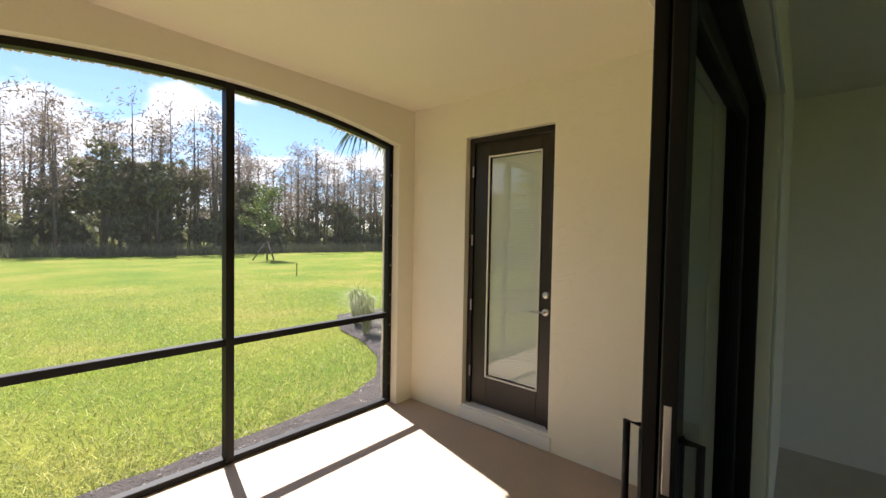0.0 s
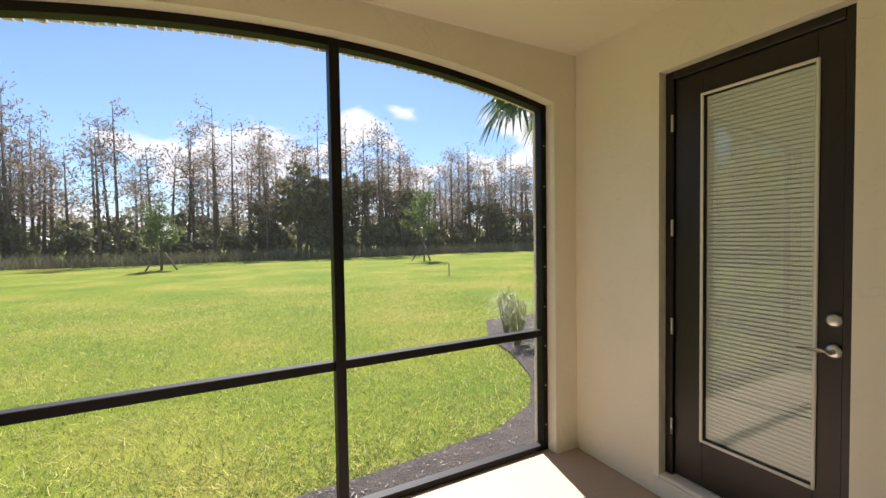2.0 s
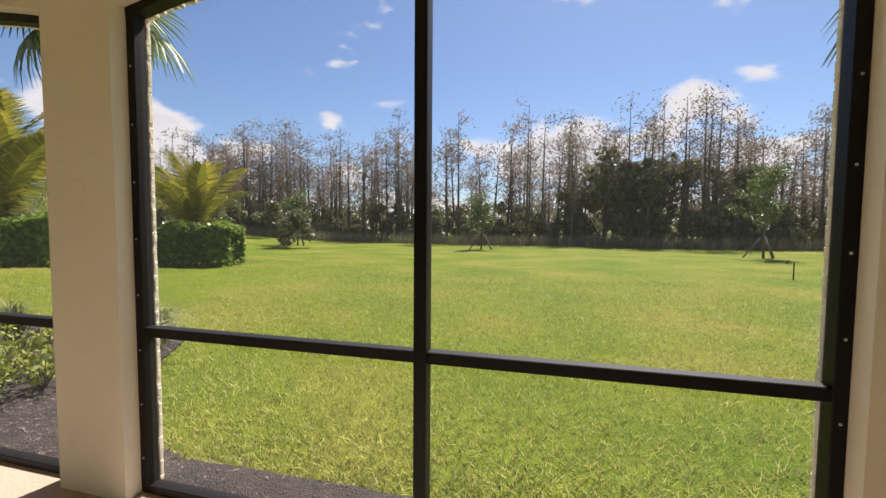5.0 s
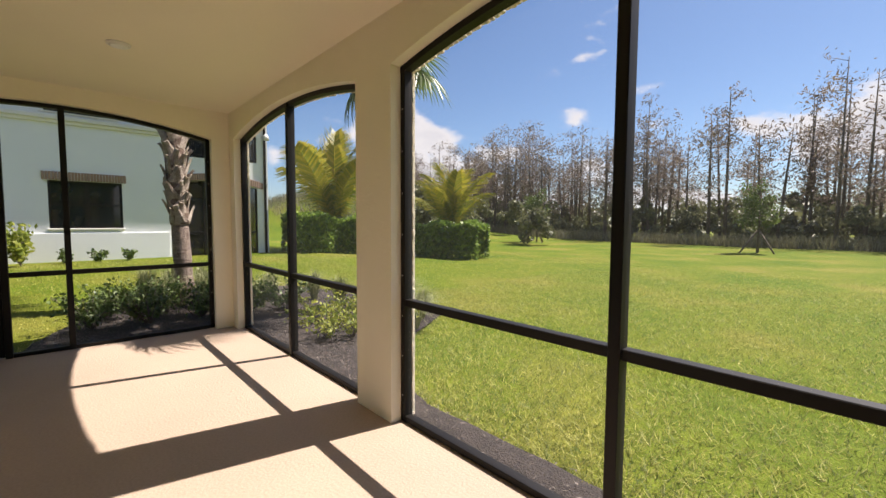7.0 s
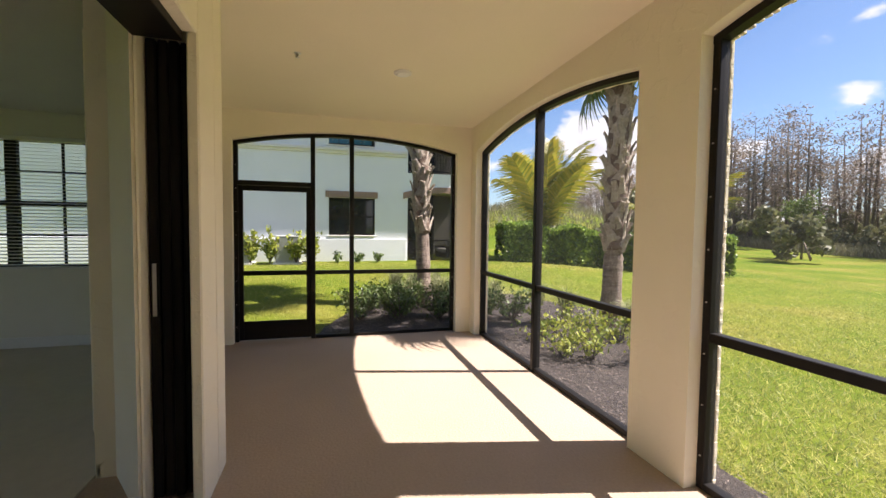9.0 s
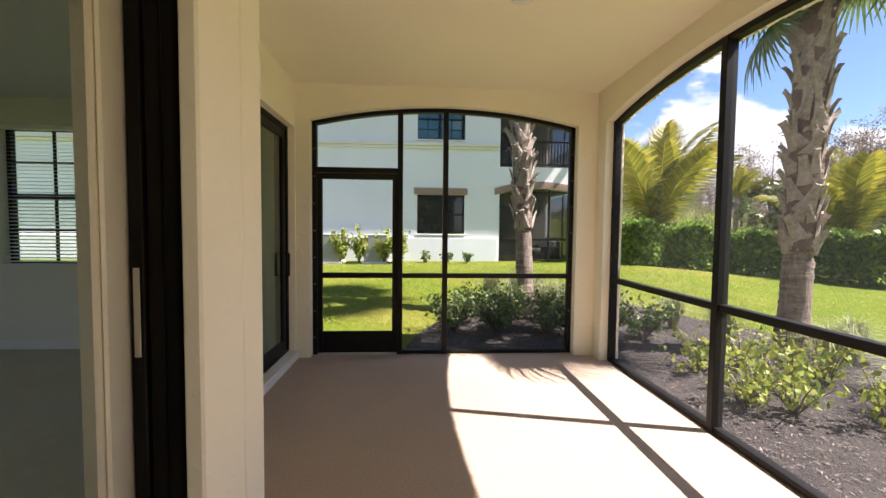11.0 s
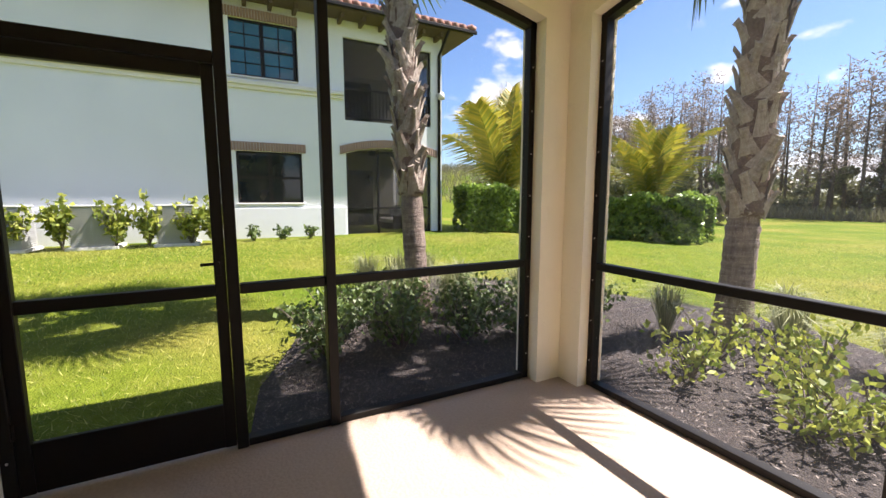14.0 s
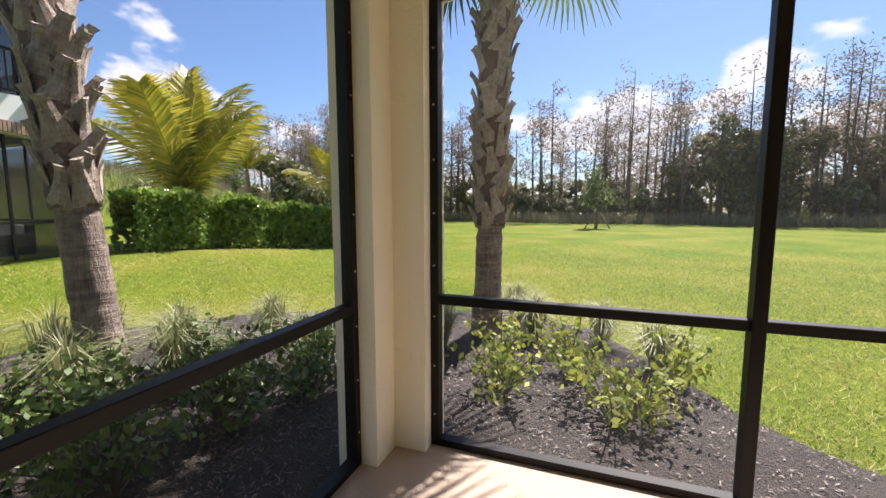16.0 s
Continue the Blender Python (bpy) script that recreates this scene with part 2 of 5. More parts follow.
# ---------- mesh helpers ----------
def mesh_ob(name, bm, mat, parent=None, smooth=False):
    me = bpy.data.meshes.new(name)
    bm.normal_update()
    bm.to_mesh(me)
    bm.free()
    if mat:
        me.materials.append(mat)
    if smooth:
        me.polygons.foreach_set("use_smooth", [True] * len(me.polygons))
    ob = new(name, me)
    ob.parent = parent
    return ob


def add_box(bm, lo, hi, m=None):
    mid = [(a + b) / 2 for a, b in zip(lo, hi)]
    size = [abs(b - a) for a, b in zip(lo, hi)]
    mat = Matrix.Translation(mid) @ Matrix.Diagonal((*size, 1))
    bmesh.ops.create_cube(bm, size=1, matrix=(m @ mat) if m else mat)


def solid(name, boxes, mat, parent=None, bevel=0.0, m=None):
    """Bevelled boxes, each (lo, hi), joined into one mesh."""
    bm = bmesh.new()
    for lo, hi in boxes:
        add_box(bm, lo, hi, m)
    if bevel:
        bmesh.ops.bevel(bm, geom=bm.edges[:], offset=bevel, segments=1, affect="EDGES", clamp_overlap=True)
    return mesh_ob(name, bm, mat, parent)


def add_tube(bm, points, radii, sides=8):
    rings = []
    pts = [Vector(p) for p in points]
    for i, p in enumerate(pts):
        d = (pts[min(i + 1, len(pts) - 1)] - pts[max(i - 1, 0)]).normalized()
        a = d.orthogonal().normalized()
        if abs(d.z) > 0.5:
            a = (Vector((1, 0, 0)) - d * d.x).normalized()
        b = d.cross(a)
        rings.append([bm.verts.new(p + (a * math.cos(k * math.tau / sides) + b * math.sin(k * math.tau / sides)) * radii[i]) for k in range(sides)])
    for r, s in zip(rings, rings[1:]):
        for k in range(sides):
            bm.faces.new((r[k], r[(k + 1) % sides], s[(k + 1) % sides], s[k]))
    bm.faces.new(rings[0][::-1])
    bm.faces.new(rings[-1])


def tube(name, points, radii, mat, parent=None, sides=8, smooth=True):
    bm = bmesh.new()
    if not hasattr(radii, "__len__"):
        radii = [radii] * len(points)
    add_tube(bm, points, radii, sides)
    return mesh_ob(name, bm, mat, parent, smooth)


def quads(name, corners, mat, parent=None):
    """One mesh out of an array of quads (n, 4, 3)."""
    corners = np.asarray(corners, dtype=np.float32)
    n = len(corners)
    me = bpy.data.meshes.new(name)
    me.vertices.add(n * 4)
    me.vertices.foreach_set("co", corners.reshape(-1))
    me.loops.add(n * 4)
    me.loops.foreach_set("vertex_index", np.arange(n * 4, dtype=np.int32))
    me.polygons.add(n)
    me.polygons.foreach_set("loop_start", np.arange(0, n * 4, 4, dtype=np.int32))
    me.polygons.foreach_set("loop_total", np.full(n, 4, dtype=np.int32))
    me.update()
    me.validate()
    me.materials.append(mat)
    ob = new(name, me)
    ob.parent = parent
    return ob


rng = np.random.default_rng(7)


def unit(v):
    return v / np.maximum(np.linalg.norm(v, axis=-1, keepdims=True), 1e-9)


def leaf_quads(centres, length, width, upward=0.2, r=rng):
    """Pointed leaves (kite quads) at the centres, in random directions."""
    n = len(centres)
    d = unit(r.normal(size=(n, 3)) + np.array([0, 0, upward]))
    s = unit(np.cross(d, r.normal(size=(n, 3))))
    ln = (length * r.uniform(0.6, 1.3, (n, 1)))
    wd = (width * r.uniform(0.6, 1.3, (n, 1)))
    c = np.asarray(centres)
    return np.stack([c - d * ln / 2, c + s * wd / 2 - d * ln * 0.05, c + d * ln / 2, c - s * wd / 2 - d * ln * 0.05], axis=1)


def blade_quads(feet, height, width, lean=0.35, r=rng):
    n = len(feet)
    a = r.uniform(0, math.tau, n)
    side = np.stack([np.cos(a), np.sin(a), np.zeros(n)], 1) * width * r.uniform(0.6, 1.3, (n, 1))
    h = height * r.uniform(0.5, 1.25, (n, 1))
    tip = np.concatenate([r.normal(size=(n, 2)) * lean, np.ones((n, 1))], 1) * h
    f = np.asarray(feet)
    return np.stack([f - side / 2, f + side / 2, f + tip + side * 0.1, f + tip - side * 0.1], 1)


def smooth01(v, a, b):
    u = np.clip((v - a) / (b - a), 0, 1)
    return u * u * (3 - 2 * u)


def ground_z(x, y):
    """The lie of the land: level lawn, a rise to the next house, a grassy bank behind the hedge."""
    x, y = np.asarray(x, float), np.asarray(y, float)
    z = -0.09 + 0.36 * smooth01(-x, 5.5, 13.0) * (1 - smooth01(y, 7.5, 14.0))
    z = z - 0.12 * smooth01(y, 8, 30)
    z = z + 5.2 * np.exp(-(((x + 48) / 16) ** 2 + ((y - 27) / 13) ** 2))
    z = z + 0.025 * np.sin(x * 0.31 + 1.3) * np.sin(y * 0.23) * smooth01(y, 5, 12)
    return z


# ---------- ground ----------
def build_ground():
    xs = np.concatenate([[-2500, -700, -250, -120], np.arange(-80, 80.1, 1.6), [120, 250, 700, 2500]])
    ys = np.concatenate([[-2500, -700, -200, -80, -40], np.arange(-20, 70.1, 1.6), [100, 200, 700, 2500]])
    bm = bmesh.new()
    grid = [[bm.verts.new((x, y, float(ground_z(x, y)))) for y in ys] for x in xs]
    for i in range(len(xs) - 1):
        for j in range(len(ys) - 1):
            bm.faces.new((grid[i][j], grid[i + 1][j], grid[i + 1][j + 1], grid[i][j + 1]))
    ob = mesh_ob("ground", bm, LAWN, smooth=True)
    tagged(ob, "bright green mown lawn with yellowish patches", "lawn", kind="structure")


build_ground()

BED_WEST = [(-0.4, 3.21), (-0.6, 3.56), (-1.35, 3.66), (-1.8, 3.95), (-2.1, 4.35), (-2.5, 5.1), (-3.1, 6.1), (-4.2, 6.6), (-5.6, 6.2), (-7.3, 5.2), (-8.2, 3.9),
            (-8.2, 2.7), (-7.4, 1.9), (-6.2, 1.35), (-5.2, 0.95), (-4.47, 0.85), (-4.47, 3.21)]
BED_EAST = [(-0.6, 3.21), (3.3, 3.21), (9.0, 3.21), (9.0, 7.6), (5.2, 7.6), (4.45, 6.4), (4.25, 5.5), (3.85, 4.6), (3.3, 3.95), (2.7, 3.68), (1.4, 3.56), (-0.6, 3.54)]


def inside(poly, x, y):
    x, y = np.asarray(x), np.asarray(y)
    hit = np.zeros(x.shape, bool)
    for (x1, y1), (x2, y2) in zip(poly, poly[1:] + poly[:1]):
        cross = ((y1 > y) != (y2 > y)) & (x < (x2 - x1) * (y - y1) / ((y2 - y1) or 1e-9) + x1)
        hit ^= cross
    return hit


def mulch_bed(poly, count):
    """A mulch bed: a low lumpy sheet with loose bark chips."""
    bm = bmesh.new()
    x0, x1 = min(p[0] for p in poly), max(p[0] for p in poly)
    y0, y1 = min(p[1] for p in poly), max(p[1] for p in poly)
    f = bm.faces.new([bm.verts.new((x, y, 0)) for x, y in poly])
    bmesh.ops.triangulate(bm, faces=[f])
    for _ in range(4):
        long = [e for e in bm.edges if e.calc_length() > 0.35]
        if long:
            bmesh.ops.subdivide_edges(bm, edges=long, cuts=1)
            bmesh.ops.triangulate(bm, faces=bm.faces[:])
    for v in bm.verts:
        edge = 0.0 if v.is_boundary else 0.02
        v.co.z = float(ground_z(v.co.x, v.co.y)) + 0.03 + edge + 0.02 * noise.noise((v.co.x * 3, v.co.y * 3, 0))
    bmesh.ops.recalc_face_normals(bm, faces=bm.faces[:])
    ob = tagged(mesh_ob("mulch_bed", bm, MULCH, smooth=True), "planting bed of dark bark mulch beside the patio", "planting bed", kind="structure")
    if ob.data.polygons[0].normal.z < 0:
        ob.data.flip_normals()
    px, py = rng.uniform(x0, x1, count * 3), rng.uniform(y0, y1, count * 3)
    keep = inside(poly, px, py)
    px, py = px[keep][:count], py[keep][:count]
    c = np.stack([px, py, ground_z(px, py) + 0.062], 1)
    q = leaf_quads(c, 0.042, 0.009, 0.0)
    q[:, :, 2] = c[:, None, 2] + (q[:, :, 2] - c[:, None, 2]) * 0.35
    tagged(quads("bark_chips", q, CHIP), "loose weathered bark chips on the mulch", "mulch", kind="stuff")


mulch_bed(BED_WEST, 16000)
mulch_bed(BED_EAST, 8000)


# ---------- the lanai shell ----------
CEIL_Z, SPRING, CROWN = 2.97, 2.60, 2.775
X_END, X_DOOR, Y_OUT, Y_HOUSE = -4.20, 3.0, 3.03, -0.30
OPEN_A, OPEN_B, OPEN_E = (-0.385, 2.79), (-4.005, -0.86), (-0.15, 2.81)


def arch_z(u, lo, hi):
    """Height of the flat arch over an opening from lo to hi."""
    half, rise = (hi - lo) / 2, CROWN - SPRING
    radius = (half * half + rise * rise) / (2 * rise)
    return CROWN - radius + math.sqrt(max(radius * radius - (u - (lo + hi) / 2) ** 2, 0))


def arched_wall(name, lo, hi, openings, place, mat, depth, z0=-0.12, z1=CEIL_Z + 0.25):
    """A wall from lo to hi with flat-arched openings down to the floor; place(u, v, z) lays it out, v from 0 to depth."""
    bm = bmesh.new()
    def prism(us, lows):
        front = [[bm.verts.new(place(u, v, z)) for u, z in zip(us, lows)] for v in (0, depth)]
        top = [[bm.verts.new(place(u, v, z1)) for u in us] for v in (0, depth)]
        for k in range(len(us) - 1):
            bm.faces.new((front[0][k], front[0][k + 1], top[0][k + 1], top[0][k]))
            bm.faces.new((front[1][k + 1], front[1][k], top[1][k], top[1][k + 1]))
            bm.faces.new((front[0][k + 1], front[0][k], front[1][k], front[1][k + 1]))
            bm.faces.new((top[0][k], top[0][k + 1], top[1][k + 1], top[1][k]))
        for k in (0, len(us) - 1):
            bm.faces.new((front[0][k], top[0][k], top[1][k], front[1][k]))
    at = lo
    for a, b in sorted(openings):
        prism([at, a], [z0, z0])
        us = [a + (b - a) * i / 28 for i in range(29)]
        prism(us, [arch_z(u, a, b) for u in us])
        at = b
    prism([at, hi], [z0, z0])
    bmesh.ops.remove_doubles(bm, verts=bm.verts[:], dist=0.0005)
    inner = [f for f in bm.faces if all(len([g for g in e.link_faces]) > 2 for e in f.edges)]
    bmesh.ops.delete(bm, geom=inner, context="FACES_ONLY")
    bmesh.ops.recalc_face_normals(bm, faces=bm.faces[:])
    return mesh_ob(name, bm, mat)


tagged(arched_wall("wall_north", X_END - 0.25, X_DOOR + 0.25, [OPEN_A, OPEN_B], lambda u, v, z: (u, Y_OUT + v, z), CREAM, 0.185),
       "cream stucco outer wall with two flat-arched openings", "wall", kind="structure")
tagged(arched_wall("wall_west", Y_HOUSE - 0.3, Y_OUT - 0.002, [OPEN_E], lambda u, v, z: (X_END - v, u, z), CREAM, 0.25),
       "cream stucco end wall with one flat-arched opening", "wall", kind="structure")
DOOR_Y, DOOR_TOP, DOOR_SILL = (1.475, 2.355), 2.61, 0.14
tagged(solid("wall_east", [((X_DOOR, 0.40, -0.12), (X_DOOR + 0.25, DOOR_Y[0], 3.2)), ((X_DOOR, DOOR_Y[1], -0.12), (X_DOOR + 0.25, Y_OUT - 0.002, 3.2)),
                           ((X_DOOR, DOOR_Y[0], DOOR_TOP), (X_DOOR + 0.25, DOOR_Y[1], 3.2)), ((X_DOOR, DOOR_Y[0], -0.12), (X_DOOR + 0.25, DOOR_Y[1], DOOR_SILL - 0.03))], CREAM),
       "cream textured stucco wall around the glazed door", "wall", kind="structure")
OP1, OP1_TOP = (-0.87, 2.74), 2.46
PIER_X = -1.335
SL2, SL2_TOP = (-4.18, -2.28), 2.50
tagged(solid("wall_south", [((PIER_X, 0.10, -0.12), (-1.15, 0.40, 3.2)), ((-1.15, 0.345, -0.12), (OP1[0], 0.40, 3.2)), ((-1.15, 0.10, -0.12), (-0.90, 0.116, 3.2)), ((OP1[0], 0.10, OP1_TOP), (OP1[1], 0.40, 3.2)), ((OP1[1], 0.10, -0.12), (X_DOOR + 0.25, 0.40, 3.2))], CREAM, bevel=0.012),
       "cream stucco house wall with a wide door opening", "wall", kind="structure")
tagged(solid("wall_south_recess", [((SL2[0], -0.62, SL2_TOP), (SL2[1], Y_HOUSE, 3.2)), ((X_END - 0.25, -0.62, -0.12), (SL2[0], Y_HOUSE, 3.2))], CREAM),
       "cream stucco house wall recessed around the sliding door", "wall", kind="structure")
tagged(solid("floor", [((X_END - 0.2, -0.31, -0.25), (X_DOOR + 0.05, Y_OUT + 0.20, 0.0))], SLAB), "tan spray-textured concrete patio floor", "floor", kind="structure")
tagged(solid("ceiling", [((X_END - 0.2, -0.6, CEIL_Z), (X_DOOR + 0.2, Y_OUT + 0.2, CEIL_Z + 0.2))], CEIL), "smooth cream painted patio ceiling", "ceiling", kind="structure")
tagged(solid("roof", [((-4.95, -7, 3.22), (4.8, 3.38, 3.5))], EAVEWOOD), "house roof slab above the patio", "roof", kind="structure")
tagged(solid("trim", [((SL2[0] - 0.05, Y_HOUSE + 0.002, 0.002), (PIER_X, Y_HOUSE + 0.03, 0.09))], TRIM, bevel=0.006), "pale curb under the sliding door", "curb", kind="structure")


def stucco_return(lo, hi, seed):
    """The rough stucco edge outside a screen: an uneven bead up both jambs and round the arch."""
    r = random.Random(seed)
    bm = bmesh.new()
    y0, y1 = Y_OUT + 0.158, Y_OUT + 0.184
    def lump(u, z, w, h):
        add_box(bm, (u - w, y0 + r.uniform(-0.004, 0.004), z - h), (u + w, y1, z + h))
    z = 0.03
    while z < SPRING:
        h = r.uniform(0.010, 0.022)
        for u, s in ((lo, 1), (hi, -1)):
            w = r.uniform(0.0240, 0.0260)
            lump(u + s * w, z + h, w, h * 1.05)
        z += 2 * h
    u = lo
    while u < hi:
        w = r.uniform(0.014, 0.026)
        h = r.uniform(0.0235, 0.0295)
        lump(u + w, arch_z(u + w, lo, hi) - h + 0.006, w * r.uniform(0.75, 1.05), h)
        u += 2 * w
    bmesh.ops.bevel(bm, geom=bm.edges[:], offset=0.004, segments=1, affect="EDGES")
    tagged(mesh_ob("trim", bm, CREAM), "rough uneven stucco edge around the opening", "trim", kind="structure")


stucco_return(*OPEN_A, 3)
stucco_return(*OPEN_B, 4)


# ---------- screens ----------
def screen_panel(label, lo, hi, mids, place, rail_spans, skip_rail=()):
    """A dark framed insect screen filling one arched opening: frame, mullions, rails and mesh."""
    root = new("screen_panel")
    tagged(root, label, "screen", group="patio screens")
    w, d = 0.05, 0.07
    def bar(name, u0, u1, z0, z1, v0=0.0, v1=d):
        bm = bmesh.new()
        a, b = Vector(place(u0, v0, z0)), Vector(place(u1, v1, z1))
        add_box(bm, [min(p, q) for p, q in zip(a, b)], [max(p, q) for p, q in zip(a, b)])
        bmesh.ops.bevel(bm, geom=bm.edges[:], offset=0.004, segments=1, affect="EDGES")
        return mesh_ob(name, bm, BRONZE, root)
    bar("jamb", lo, lo + w, 0.002, arch_z(lo + w, lo, hi))
    bar("jamb", hi - w, hi, 0.002, arch_z(hi - w, lo, hi))
    for u0, u1 in rail_spans[1]:
        bar("sill", u0, u1, 0.002, 0.045)
    for u in mids:
        bar("mullion", u - 0.029, u + 0.029, 0.002, arch_z(u, lo, hi) - 0.01, -0.012, d + 0.003)
    for u0, u1 in rail_spans[0]:
        bar("rail", u0, u1, 0.872, 0.925, 0.003, d - 0.004)
    bm = bmesh.new()
    n = 28
    us = [lo + (hi - lo) * i / n for i in range(n + 1)]
    rows = [[bm.verts.new(place(u, v, arch_z(u, lo, hi) - dz)) for u in us] for v, dz in ((0, 0.001), (0, 0.045), (d, 0.045), (d, 0.001))]
    for r, s in zip(rows, rows[1:] + rows[:1]):
        for k in range(n):
            bm.faces.new((r[k], r[k + 1], s[k + 1], s[k]))
    bmesh.ops.recalc_face_normals(bm, faces=bm.faces[:])
    mesh_ob("head", bm, BRONZE, root)
    bm = bmesh.new()
    base = [bm.verts.new(place(u, d * 0.5, 0.02)) for u in us]
    top = [bm.verts.new(place(u, d * 0.5, arch_z(u, lo, hi) - 0.02)) for u in us]
    for k in range(n):
        bm.faces.new((base[k], base[k + 1], top[k + 1], top[k]))
    tagged(mesh_ob("screen_mesh", bm, SCREEN, root), "fine grey insect mesh")
    bm = bmesh.new()
    for u, s in ((lo + w / 2, 1), (hi - w / 2, 1)):
        for z in [0.2 + 0.3 * i for i in range(8)]:
            bmesh.ops.create_uvsphere(bm, u_segments=6, v_segments=4, radius=0.006, matrix=Matrix.Translation(place(u, -0.001, z)))
    tagged(mesh_ob("screws", bm, NICKEL, root), kind="stuff")
    return root


def on_north(u, v, z):
    return (u, Y_OUT + 0.085 + v, z)


def on_west(u, v, z):
    return (X_END - 0.10 - v, u, z)


A_MID, B_MID, E_MID, SD = 1.225, -2.41, 1.33, 0.82
screen_panel("dark bronze framed insect screen in arched opening", *OPEN_A, [A_MID], on_north,
             ([(OPEN_A[0] + 0.05, A_MID - 0.029), (A_MID + 0.029, OPEN_A[1] - 0.05)], [(OPEN_A[0] + 0.05, OPEN_A[1] - 0.05)]))
screen_panel("dark bronze framed insect screen in arched opening", *OPEN_B, [B_MID], on_north,
             ([(OPEN_B[0] + 0.05, B_MID - 0.029), (B_MID + 0.029, OPEN_B[1] - 0.05)], [(OPEN_B[0] + 0.05, OPEN_B[1] - 0.05)]))
screen_panel("dark bronze framed insect screen around screen door", *OPEN_E, [SD, E_MID], on_west,
             ([(SD + 0.03, E_MID - 0.029), (E_MID + 0.029, OPEN_E[1] - 0.05)], [(SD + 0.03, OPEN_E[1] - 0.05)]))


def screen_door():
    root = tagged(new("screen_door"), "closed dark bronze screen door with kick plate", "door")
    lo, hi, top = OPEN_E[0] + 0.052, SD - 0.031, 2.09
    def bar(name, y0, y1, z0, z1, x0=0.005, x1=0.05, mat=BRONZE):
        return solid(name, [((X_END - 0.10 - x1, y0, z0), (X_END - 0.10 - x0, y1, z1))], mat, root, 0.004)
    bar("header", OPEN_E[0] + 0.05, SD - 0.03, 2.045, 2.105, 0.0, 0.07)
    bar("stile", lo, lo + 0.055, 0.02, 2.04)
    bar("stile", hi - 0.055, hi, 0.02, 2.04)
    bar("top_rail", lo + 0.055, hi - 0.055, 1.975, 2.04)
    bar("middle_rail", lo + 0.055, hi - 0.055, 0.87, 0.93)
    bar("kick_plate", lo + 0.055, hi - 0.055, 0.02, 0.265, 0.012, 0.04)
    bar("latch_plate", hi - 0.045, hi - 0.02, 0.98, 1.12, -0.004, 0.004)
    tube("latch_handle", [(X_END - 0.10, hi - 0.03, 1.05), (X_END - 0.055, hi - 0.03, 1.05), (X_END - 0.05, hi - 0.11, 1.05)], 0.008, BRONZE, root)
    bar("hinge", lo - 0.004, lo + 0.012, 0.3, 0.38, -0.006, 0.004)
    bar("hinge", lo - 0.004, lo + 0.012, 1.6, 1.68, -0.006, 0.004)


screen_door()


